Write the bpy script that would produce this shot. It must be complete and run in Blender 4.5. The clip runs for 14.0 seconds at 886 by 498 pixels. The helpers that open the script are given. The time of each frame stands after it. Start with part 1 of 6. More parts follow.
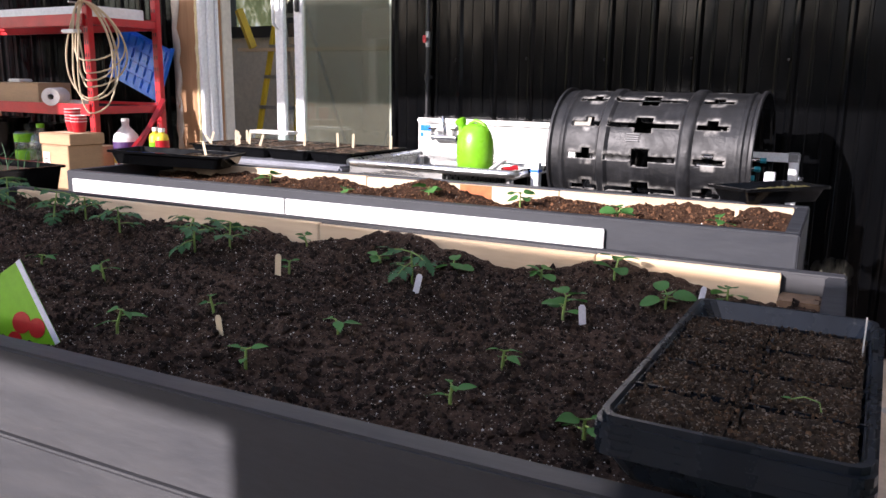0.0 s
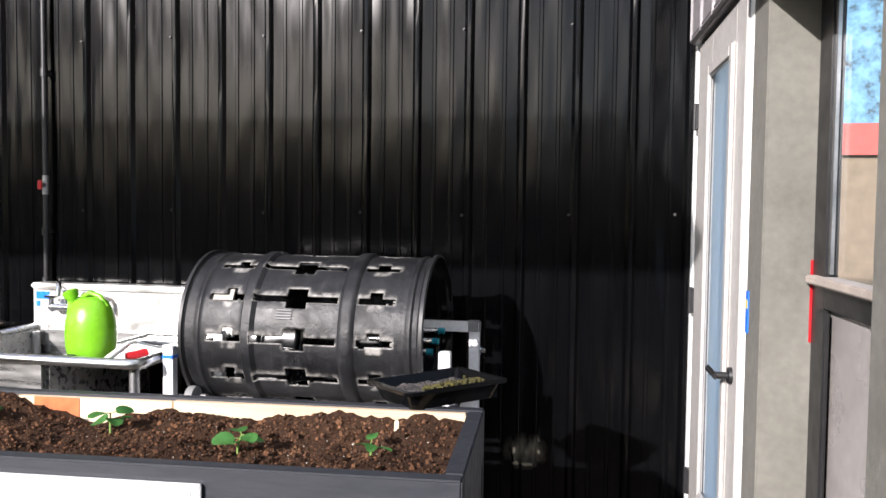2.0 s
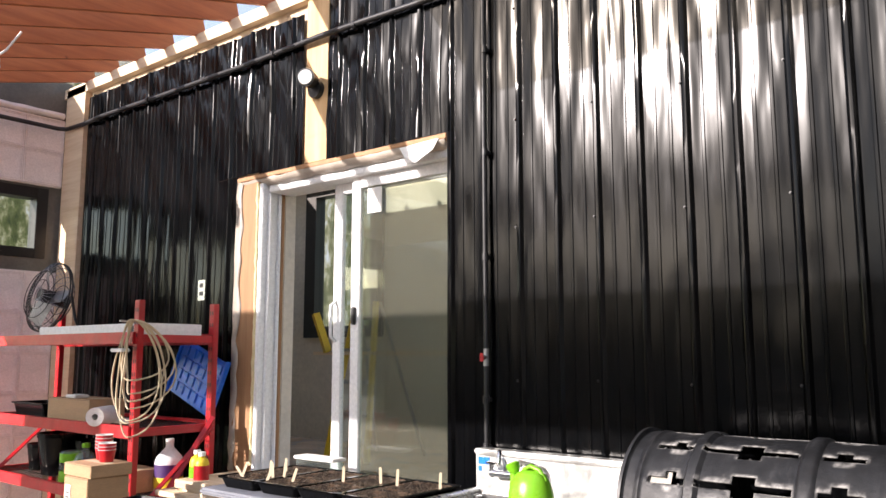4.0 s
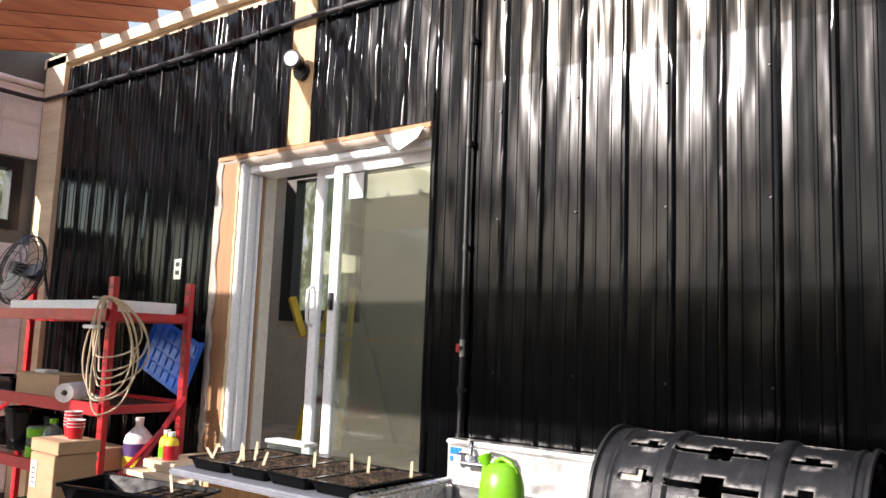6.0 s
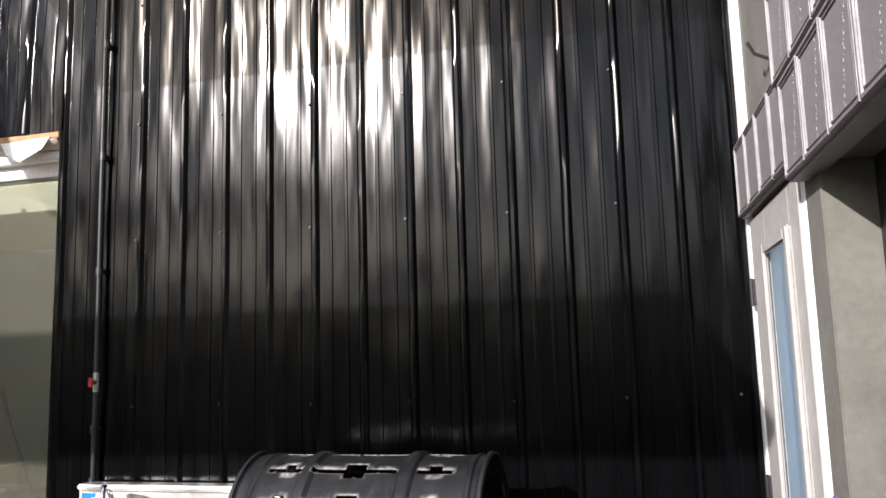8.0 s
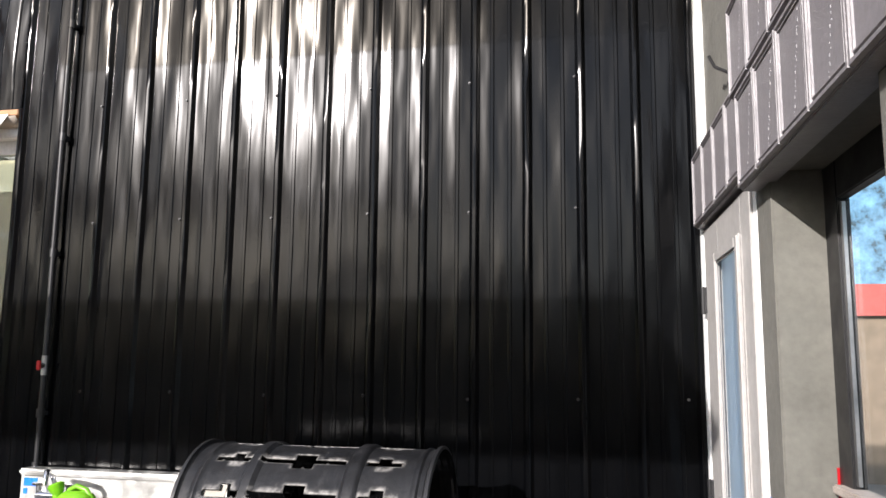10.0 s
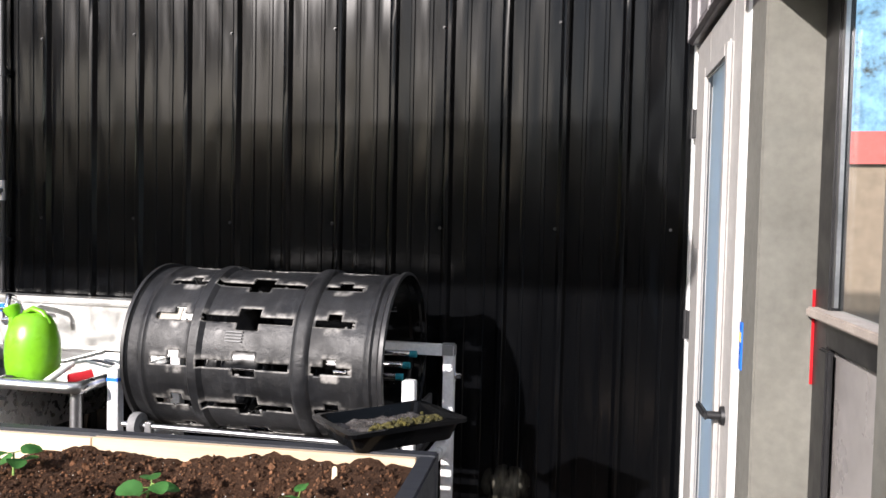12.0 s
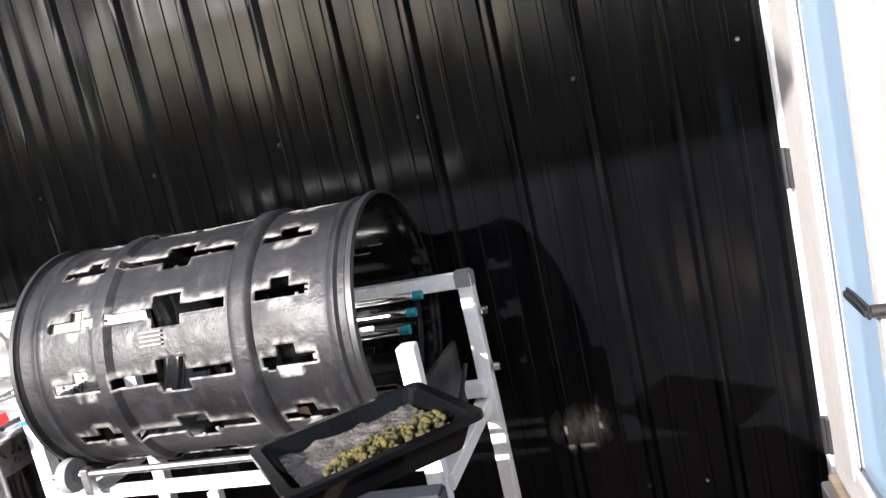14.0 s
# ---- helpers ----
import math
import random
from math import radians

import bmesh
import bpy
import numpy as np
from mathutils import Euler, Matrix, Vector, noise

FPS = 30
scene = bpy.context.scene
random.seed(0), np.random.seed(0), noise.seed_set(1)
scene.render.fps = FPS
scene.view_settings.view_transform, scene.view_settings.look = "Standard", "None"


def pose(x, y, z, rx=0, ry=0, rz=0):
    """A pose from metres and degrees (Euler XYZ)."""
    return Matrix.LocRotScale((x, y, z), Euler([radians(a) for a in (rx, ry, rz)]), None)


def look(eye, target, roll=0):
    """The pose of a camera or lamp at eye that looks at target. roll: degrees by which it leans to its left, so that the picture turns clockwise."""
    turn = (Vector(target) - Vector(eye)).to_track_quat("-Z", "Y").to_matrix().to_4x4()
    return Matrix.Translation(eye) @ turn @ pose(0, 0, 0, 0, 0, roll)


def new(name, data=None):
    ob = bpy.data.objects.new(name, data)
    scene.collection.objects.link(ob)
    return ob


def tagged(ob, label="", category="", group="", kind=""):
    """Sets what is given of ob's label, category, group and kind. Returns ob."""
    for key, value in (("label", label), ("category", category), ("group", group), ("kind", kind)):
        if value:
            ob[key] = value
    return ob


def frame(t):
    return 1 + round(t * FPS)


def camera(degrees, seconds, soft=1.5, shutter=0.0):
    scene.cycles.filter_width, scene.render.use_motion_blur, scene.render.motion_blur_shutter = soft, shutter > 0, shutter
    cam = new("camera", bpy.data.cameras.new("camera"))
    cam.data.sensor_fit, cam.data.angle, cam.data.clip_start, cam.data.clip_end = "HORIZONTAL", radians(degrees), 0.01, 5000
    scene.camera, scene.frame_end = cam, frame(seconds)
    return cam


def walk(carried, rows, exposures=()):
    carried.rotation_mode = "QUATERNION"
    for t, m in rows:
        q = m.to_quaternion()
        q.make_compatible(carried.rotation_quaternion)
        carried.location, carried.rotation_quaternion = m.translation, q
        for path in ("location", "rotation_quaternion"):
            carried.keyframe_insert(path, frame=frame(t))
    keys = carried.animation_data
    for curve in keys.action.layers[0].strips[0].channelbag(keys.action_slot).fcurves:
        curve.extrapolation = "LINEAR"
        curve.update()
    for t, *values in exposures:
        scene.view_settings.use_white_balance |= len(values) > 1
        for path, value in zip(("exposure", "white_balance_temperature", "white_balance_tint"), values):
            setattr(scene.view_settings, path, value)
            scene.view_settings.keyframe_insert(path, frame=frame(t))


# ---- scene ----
cam = camera(58.2, 14.0)
PATH = [
    (0, (1.483, -4.205, 1.278), (0.493, -2.516, 0.865), 0.8),
    (0.5, (1.526, -3.981, 1.291), (0.63, -2.239, 0.889), -1.2),
    (1, (1.602, -3.789, 1.317), (0.889, -1.95, 0.988), -1.5),
    (1.5, (1.527, -3.573, 1.353), (1.072, -1.641, 1.112), 1.3),
    (2, (1.498, -3.4, 1.415), (1.117, -1.439, 1.322), 0.7),
    (2.5, (1.553, -3.337, 1.49), (1.027, -1.412, 1.615), -1.1),
    (3, (1.563, -3.364, 1.536), (0.933, -1.486, 1.813), -3.0),
    (3.5, (1.492, -3.381, 1.543), (0.55, -1.645, 1.858), -2.3),
    (4, (1.386, -3.446, 1.534), (0.138, -1.905, 1.797), 0.0),
    (4.2, (1.362, -3.491, 1.532), (0.038, -2.01, 1.76), 0.8),
    (6.3, (1.378, -3.424, 1.543), (0.245, -1.794, 1.783), 3.0),
    (6.5, (1.403, -3.39, 1.542), (0.368, -1.698, 1.801), 2.5),
    (7, (1.437, -3.353, 1.562), (0.662, -1.53, 1.841), 0.7),
    (7.5, (1.47, -3.34, 1.577), (0.877, -1.45, 1.855), -0.9),
    (8, (1.497, -3.324, 1.579), (0.997, -1.408, 1.855), -1.6),
    (8.2, (1.479, -3.332, 1.55), (1.012, -1.41, 1.845), -1.7),
    (10.3, (1.514, -3.336, 1.536), (1.104, -1.4, 1.823), 1.0),
    (10.5, (1.513, -3.313, 1.522), (1.096, -1.376, 1.792), 1.4),
    (11, (1.522, -3.295, 1.531), (1.117, -1.345, 1.71), 1.7),
    (11.5, (1.571, -3.242, 1.516), (1.17, -1.285, 1.606), 1.6),
    (12, (1.604, -3.115, 1.45), (1.183, -1.162, 1.367), 1.3),
    (12.5, (1.544, -2.99, 1.42), (1.232, -1.033, 1.152), 2.0),
    (13, (1.485, -2.767, 1.367), (1.086, -0.839, 1.015), 2.1),
    (13.5, (1.603, -2.493, 1.399), (1.019, -0.611, 1.055), -5.2),
    (14, (1.584, -2.264, 1.396), (1.016, -0.375, 1.067), -12.6),
]
EXPOSE = [(0, 1.83, 6600, 20), (0.5, 2.08, 6600, 19), (1.5, 1.89, 6600, 15), (2.0, 1.79, 6650, 13), (3.0, 1.69, 6750, 12), (4.0, 1.76, 7000, 16), (6.5, 1.62, 6900, 15), (7.5, 1.56, 6700, 13), (11.0, 1.56, 6700, 12), (11.5, 1.64, 6700, 12), (12.0, 1.74, 6750, 13), (13.0, 2.04, 6750, 13), (13.5, 2.30, 6720, 13), (14.0, 2.62, 6700, 13)]
walk(cam, [(t, look(eye, target, roll)) for t, eye, target, roll in PATH], EXPOSE)

# world, sun
SUN_DIR = Vector((0.45, 1.0, -0.43)).normalized()      # the way the light travels
world = bpy.data.worlds.new("sky")
scene.world = world
world.use_nodes = True
wn = world.node_tree
sky = wn.nodes.new("ShaderNodeTexSky")
sky.sky_type = "NISHITA"
sky.sun_disc = False
sky.sun_elevation = math.asin(-SUN_DIR.z)
sky.sun_rotation = math.atan2(-SUN_DIR.x, -SUN_DIR.y)
wn.links.new(sky.outputs[0], wn.nodes["Background"].inputs[0])
wn.nodes["Background"].inputs[1].default_value = 0.135
sun = new("sun", bpy.data.lights.new("sun", "SUN"))
sun.data.energy, sun.data.angle, sun.data.color = 5.0, radians(0.6), (1.0, 0.91, 0.835)
sun.matrix_world = look((0, 0, 12), Vector((0, 0, 12)) + SUN_DIR)


# materials
def links(m):
    nt = m.node_tree
    return nt, nt.nodes["Principled BSDF"]


def ramp(nt, fac, stops):
    r = nt.nodes.new("ShaderNodeValToRGB")
    els = r.color_ramp.elements
    while len(els) < len(stops):
        els.new(0.5)
    for e, (p, c) in zip(els, stops):
        e.position, e.color = p, (*c, 1)
    nt.links.new(fac, r.inputs["Fac"])
    return r.outputs["Color"]


def tex(nt, scale, detail=5.0, stretch=(1, 1, 1), coord="Object", rough=0.55):
    tc = nt.nodes.new("ShaderNodeTexCoord")
    mp = nt.nodes.new("ShaderNodeMapping")
    mp.inputs["Scale"].default_value = stretch
    n = nt.nodes.new("ShaderNodeTexNoise")
    n.inputs["Scale"].default_value = scale
    n.inputs["Detail"].default_value = detail
    n.inputs["Roughness"].default_value = rough
    nt.links.new(tc.outputs[coord], mp.inputs["Vector"])
    nt.links.new(mp.outputs["Vector"], n.inputs["Vector"])
    return n.outputs["Fac"]


def mix(nt, fac, a, b, kind="MIX"):
    x = nt.nodes.new("ShaderNodeMix")
    x.data_type, x.blend_type = "RGBA", kind
    for sock, v in ((x.inputs[0], fac), (x.inputs[6], a), (x.inputs[7], b)):
        if isinstance(v, (int, float)):
            sock.default_value = v
        elif isinstance(v, tuple):
            sock.default_value = (*v, 1)
        else:
            nt.links.new(v, sock)
    return x.outputs[2]


def bumped(nt, b, height, strength, distance=0.01):
    bp = nt.nodes.new("ShaderNodeBump")
    bp.inputs["Strength"].default_value = strength
    bp.inputs["Distance"].default_value = distance
    nt.links.new(height, bp.inputs["Height"])
    nt.links.new(bp.outputs["Normal"], b.inputs["Normal"])


def mat(name, col, rough=0.6, metal=0.0, var=0.15, scale=6.0, bump=0.0, bscale=60.0, col2=None, stretch=(1, 1, 1), spec=0.5, rvar=0.08, dist=0.01, fleck=None):
    """Two scales of colour variation, uneven gloss and fine relief."""
    m = bpy.data.materials.new(name)
    m.use_nodes = True
    nt, b = links(m)
    b.inputs["Metallic"].default_value = metal
    b.inputs["Specular IOR Level"].default_value = spec
    c1, c2 = (col, col2) if col2 else (tuple(c * (1 - var) for c in col), tuple(min(1, c * (1 + var)) for c in col))
    big = ramp(nt, tex(nt, scale, 6, stretch), [(0.3, c1), (0.7, c2)])
    fine = ramp(nt, tex(nt, scale * 13, 4, stretch), [(0.25, (0.86, 0.86, 0.86)), (0.75, (1.08, 1.08, 1.08))])
    c = mix(nt, 1.0, big, fine, "MULTIPLY")
    if fleck:
        f = ramp(nt, tex(nt, fleck[0], 3), [(fleck[1], (0, 0, 0)), (min(1, fleck[1] + 0.06), (1, 1, 1))])
        c = mix(nt, f, c, fleck[2])
    nt.links.new(c, b.inputs["Base Color"])
    r = ramp(nt, tex(nt, scale * 2.3, 5, stretch), [(0.3, (rough - rvar,) * 3), (0.7, (rough + rvar,) * 3)])
    nt.links.new(r, b.inputs["Roughness"])
    if bump:
        bumped(nt, b, tex(nt, bscale, 5, stretch), bump, dist)
    return m


def wood(name, c1, c2, axis=0, rough=0.65, knots=True):
    m = bpy.data.materials.new(name)
    m.use_nodes = True
    nt, b = links(m)
    st = [9.0, 9.0, 9.0]
    st[axis] = 0.7
    g = tex(nt, 2.2, 6, tuple(st), rough=0.65)
    c = ramp(nt, g, [(0.28, c1), (0.5, tuple((p + q) / 2 for p, q in zip(c1, c2))), (0.72, c2)])
    oi = nt.nodes.new("ShaderNodeObjectInfo")
    tone = ramp(nt, oi.outputs["Random"], [(0, (0.82, 0.8, 0.78)), (1, (1.1, 1.1, 1.1))])
    c = mix(nt, 1.0, c, tone, "MULTIPLY")
    if knots:
        k = ramp(nt, tex(nt, 5.0, 2, (1, 1, 1)), [(0.74, (0, 0, 0)), (0.78, (1, 1, 1))])
        c = mix(nt, k, c, tuple(v * 0.35 for v in c1))
    nt.links.new(c, b.inputs["Base Color"])
    b.inputs["Roughness"].default_value = rough
    bumped(nt, b, g, 0.25, 0.004)
    return m


# gives off its own light, for outdoor backdrops in place of daylight
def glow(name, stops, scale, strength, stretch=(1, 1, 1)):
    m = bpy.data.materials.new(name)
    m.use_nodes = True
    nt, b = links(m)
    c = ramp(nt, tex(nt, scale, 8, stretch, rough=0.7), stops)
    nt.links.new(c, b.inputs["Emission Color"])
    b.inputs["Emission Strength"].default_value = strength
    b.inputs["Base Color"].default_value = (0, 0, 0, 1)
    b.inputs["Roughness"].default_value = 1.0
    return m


def black_metal():
    m = bpy.data.materials.new("black_painted_steel")
    m.use_nodes = True
    nt, b = links(m)
    streak = tex(nt, 3.0, 5, (7, 7, 0.35))
    c = ramp(nt, streak, [(0.3, (0.0011, 0.0012, 0.0015)), (0.62, (0.0018, 0.002, 0.0024)), (0.85, (0.004, 0.004, 0.0042))])
    specks = ramp(nt, tex(nt, 160, 2), [(0.77, (0, 0, 0)), (0.8, (1, 1, 1))])
    c = mix(nt, mix(nt, 0.08, (0, 0, 0), specks), c, (0.15, 0.15, 0.14))
    # a pale uneven patch low on the wall
    tc = nt.nodes.new("ShaderNodeTexCoord")
    vs = nt.nodes.new("ShaderNodeVectorMath")
    vs.operation = "SUBTRACT"
    vs.inputs[1].default_value = (1.21, 0, 0.39)
    nt.links.new(tc.outputs["Object"], vs.inputs[0])
    vm = nt.nodes.new("ShaderNodeVectorMath")
    vm.operation = "MULTIPLY"
    vm.inputs[1].default_value = (9.0, 1.0, 11.0)
    nt.links.new(vs.outputs[0], vm.inputs[0])
    ln = nt.nodes.new("ShaderNodeVectorMath")
    ln.operation = "LENGTH"
    nt.links.new(vm.outputs[0], ln.inputs[0])
    near = ramp(nt, ln.outputs["Value"], [(0.0, (1, 1, 1)), (0.95, (0, 0, 0))])
    mottle = ramp(nt, tex(nt, 14, 5, (2.2, 1, 0.8)), [(0.35, (0, 0, 0)), (0.75, (0.75, 0.75, 0.75))])
    c = mix(nt, mix(nt, 1.0, near, mottle, "MULTIPLY"), c, (0.3, 0.28, 0.22))
    nt.links.new(c, b.inputs["Base Color"])
    r = ramp(nt, tex(nt, 2.2, 5, (5, 5, 0.6)), [(0.3, (0.13, 0.13, 0.13)), (0.7, (0.21, 0.21, 0.21))])
    nt.links.new(r, b.inputs["Roughness"])
    b.inputs["Specular IOR Level"].default_value = 0.185
    bumped(nt, b, tex(nt, 1.5, 1.5, (4.4, 1, 0.8)), 0.85, 0.02)
    return m


M_BLACK = black_metal()
M_CHAR = mat("charcoal_paint", (0.025, 0.028, 0.035), 0.5, var=0.06, scale=5, bump=0.06, bscale=40, stretch=(0.5, 2, 2), fleck=(55, 0.76, (0.25, 0.2, 0.15)))
M_WHITE = mat("white_paint", (0.78, 0.78, 0.77), 0.45, var=0.04, scale=3)
M_VINYL = mat("white_vinyl", (0.8, 0.8, 0.79), 0.35, var=0.03, scale=4)
M_PINE = wood("raw_pine", (0.56, 0.41, 0.265), (0.76, 0.63, 0.46), 0)
M_PINEV = wood("raw_pine_upright", (0.5, 0.28, 0.12), (0.66, 0.45, 0.24), 2)
M_REVEAL = wood("weathered_fir", (0.3, 0.15, 0.065), (0.46, 0.25, 0.12), 2)
M_RAFT = wood("rafter_fir", (0.3, 0.08, 0.022), (0.5, 0.16, 0.05), 1)
M_CONC = mat("concrete", (0.14, 0.136, 0.118), 0.88, var=0.2, scale=3, bump=0.4, bscale=35, dist=0.006, fleck=(70, 0.74, (0.12, 0.12, 0.11)))
M_FLOOR = mat("dusty_slab", (0.42, 0.32, 0.23), 0.9, col2=(0.66, 0.53, 0.41), scale=2.6, bump=0.3, bscale=30, fleck=(5.5, 0.57, (0.37, 0.345, 0.33)))
M_EARTH = mat("gravel_yard", (0.15, 0.155, 0.155), 0.95, var=0.3, scale=0.4, bump=0.4, bscale=12)
M_FOAM = mat("grey_foam", (0.17, 0.158, 0.165), 0.45, var=0.08, scale=5, bump=0.15, bscale=120, fleck=(30, 0.78, (0.6, 0.58, 0.6)))
M_STEEL = mat("brushed_steel", (0.62, 0.62, 0.61), 0.3, 1.0, var=0.1, scale=4, stretch=(0.4, 4, 4), rvar=0.1)
M_SPLASH = mat("dull_stainless", (0.6, 0.6, 0.58), 0.42, 1.0, var=0.12, scale=5, rvar=0.12)
M_CHROME = mat("chrome", (0.75, 0.75, 0.76), 0.12, 1.0, var=0.05, rvar=0.05)
M_ALU = mat("grey_steel", (0.4, 0.4, 0.41), 0.4, 1.0)
M_BENCH = mat("grey_bench", (0.2, 0.21, 0.24), 0.5, var=0.2, scale=5)
M_TUBE = mat("white_powder_coat", (0.8, 0.8, 0.8), 0.35, var=0.04, scale=7)
M_GREEN = mat("green_plastic", (0.16, 0.44, 0.015), 0.32, var=0.06, scale=4)
M_RED = mat("red_steel", (0.42, 0.008, 0.014), 0.38, var=0.2, scale=6)
M_BLUE = mat("blue_plastic", (0.012, 0.16, 0.75), 0.3, var=0.2, scale=4)
M_TRAY = mat("black_tray_plastic", (0.0024, 0.0026, 0.003), 0.18, var=0.3, scale=8, spec=0.12, fleck=(40, 0.77, (0.06, 0.055, 0.05)))
M_TRAYB = mat("blue_black_tray", (0.008, 0.012, 0.018), 0.28, var=0.3, scale=8, spec=0.35, fleck=(25, 0.7, (0.13, 0.12, 0.11)))
M_RUBBER = mat("black_plastic", (0.012, 0.012, 0.013), 0.45)
M_GREYW = mat("grey_rubber", (0.2, 0.2, 0.2), 0.7)
M_DARKF = mat("black_window_frame", (0.012, 0.012, 0.013), 0.4)
M_CARD = mat("cardboard", (0.42, 0.27, 0.15), 0.8, var=0.1, scale=4, bump=0.1, bscale=80, stretch=(1, 1, 4))
M_ROPE = mat("cream_cord", (0.55, 0.45, 0.3), 0.7)
M_PAPER = mat("paper", (0.75, 0.74, 0.7), 0.8, var=0.05)
M_TAG = mat("wood_tag", (0.66, 0.55, 0.38), 0.7, var=0.1, scale=20)
M_TAGW = mat("white_tag", (0.68, 0.7, 0.8), 0.5, var=0.05, scale=20)
M_YEL = mat("yellow_plastic", (0.7, 0.5, 0.03), 0.45)
M_PURP = mat("purple_print", (0.06, 0.02, 0.12), 0.5)
# same foam with a raised colour, standing in for light the west wall lacks
M_FOAM_LIGHTENED = mat("pale_foam", (0.82, 0.77, 0.76), 0.5, var=0.08, scale=5, bump=0.15, bscale=120)
M_DOORP = mat("door_paint", (0.38, 0.365, 0.35), 0.42, var=0.05, scale=3)
M_WALLW = mat("primed_drywall", (0.6, 0.55, 0.46), 0.85, var=0.06, scale=2)
M_WRAP = mat("plastic_wrap", (0.42, 0.36, 0.3), 0.35, var=0.15, scale=8, bump=0.6, bscale=14)
M_WRAPW = mat("white_plastic_sheet", (0.75, 0.72, 0.7), 0.35, var=0.08, scale=8, bump=0.6, bscale=14)
M_SPRAY = mat("foam_sealant", (0.7, 0.58, 0.32), 0.8, bump=1.0, bscale=60)
M_DKGREEN = mat("dark_green_plastic", (0.01, 0.12, 0.03), 0.4)
M_PRINT = mat("pale_print", (0.4, 0.39, 0.4), 0.6)
M_MOSS = mat("moss", (0.01, 0.011, 0.004), 0.95, col2=(0.085, 0.07, 0.01), scale=30, bump=0.8, bscale=90)
M_GRIT = mat("wet_grit", (0.05, 0.046, 0.044), 0.25, col2=(0.11, 0.1, 0.095), scale=25, bump=0.8, bscale=120, rvar=0.15)
M_STEM = mat("green_stem", (0.2, 0.32, 0.08), 0.6)
M_PERL = mat("perlite", (0.6, 0.57, 0.52), 0.9)
M_DARKWOOD = mat("damp_wood", (0.16, 0.1, 0.06), 0.8, var=0.35, scale=9, stretch=(3, 3, 0.6))
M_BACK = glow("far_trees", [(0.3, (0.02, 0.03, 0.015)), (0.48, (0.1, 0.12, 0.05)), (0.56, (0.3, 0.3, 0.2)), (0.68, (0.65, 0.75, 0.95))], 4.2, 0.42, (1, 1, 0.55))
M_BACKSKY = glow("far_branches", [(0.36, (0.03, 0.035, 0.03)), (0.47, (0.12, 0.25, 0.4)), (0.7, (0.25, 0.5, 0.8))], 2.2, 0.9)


def soil_mat(name, c1, c2, bits):
    m = bpy.data.materials.new(name)
    m.use_nodes = True
    nt, b = links(m)
    c = ramp(nt, tex(nt, 90, 6, rough=0.75), [(0.3, c1), (0.62, c2), (0.8, tuple(v * 1.5 for v in c2))])
    damp = ramp(nt, tex(nt, 3.5, 4), [(0.35, (0.6, 0.58, 0.56)), (0.65, (1.1, 1.1, 1.1))])
    c = mix(nt, 1.0, c, damp, "MULTIPLY")
    ge = nt.nodes.new("ShaderNodeNewGeometry")
    tone = ramp(nt, ge.outputs["Random Per Island"], [(0, (0.45, 0.42, 0.4)), (0.6, (1.0, 1.0, 1.0)), (1, (2.4, 2.2, 2.0))])
    c = mix(nt, 1.0, c, tone, "MULTIPLY")
    s = ramp(nt, tex(nt, 210, 2), [(bits, (0, 0, 0)), (bits + 0.03, (1, 1, 1))])
    c = mix(nt, s, c, (0.36, 0.3, 0.24))
    nt.links.new(c, b.inputs["Base Color"])
    b.inputs["Roughness"].default_value = 0.95
    b.inputs["Specular IOR Level"].default_value = 0.2
    bumped(nt, b, tex(nt, 170, 6, rough=0.8), 1.0, 0.02)
    return m


M_SOILA = soil_mat("dark_peat", (0.009, 0.006, 0.005), (0.085, 0.058, 0.046), 0.65)
M_SOILB = soil_mat("brown_peat", (0.08, 0.041, 0.023), (0.2, 0.106, 0.062), 0.73)
M_SEEDS = soil_mat("seed_mix", (0.014, 0.01, 0.007), (0.15, 0.1, 0.066), 0.6)


def leaf_mat(name, c1, c2):
    m = bpy.data.materials.new(name)
    m.use_nodes = True
    nt, b = links(m)
    oi = nt.nodes.new("ShaderNodeObjectInfo")
    c = ramp(nt, oi.outputs["Random"], [(0, c1), (1, c2)])
    v = ramp(nt, tex(nt, 60, 4), [(0.3, (0.8, 0.8, 0.8)), (0.7, (1.12, 1.12, 1.12))])
    c = mix(nt, 1.0, c, v, "MULTIPLY")
    nt.links.new(c, b.inputs["Base Color"])
    b.inputs["Roughness"].default_value = 0.5
    tr = nt.nodes.new("ShaderNodeBsdfTranslucent")
    nt.links.new(c, tr.inputs[0])
    ms = nt.nodes.new("ShaderNodeMixShader")
    ms.inputs[0].default_value = 0.35
    nt.links.new(b.outputs[0], ms.inputs[1])
    nt.links.new(tr.outputs[0], ms.inputs[2])
    nt.links.new(ms.outputs[0], nt.nodes["Material Output"].inputs[0])
    return m


M_LEAF = leaf_mat("young_leaf", (0.045, 0.17, 0.035), (0.085, 0.26, 0.06))
M_LEAFT = leaf_mat("tomato_leaf", (0.035, 0.125, 0.045), (0.06, 0.18, 0.065))


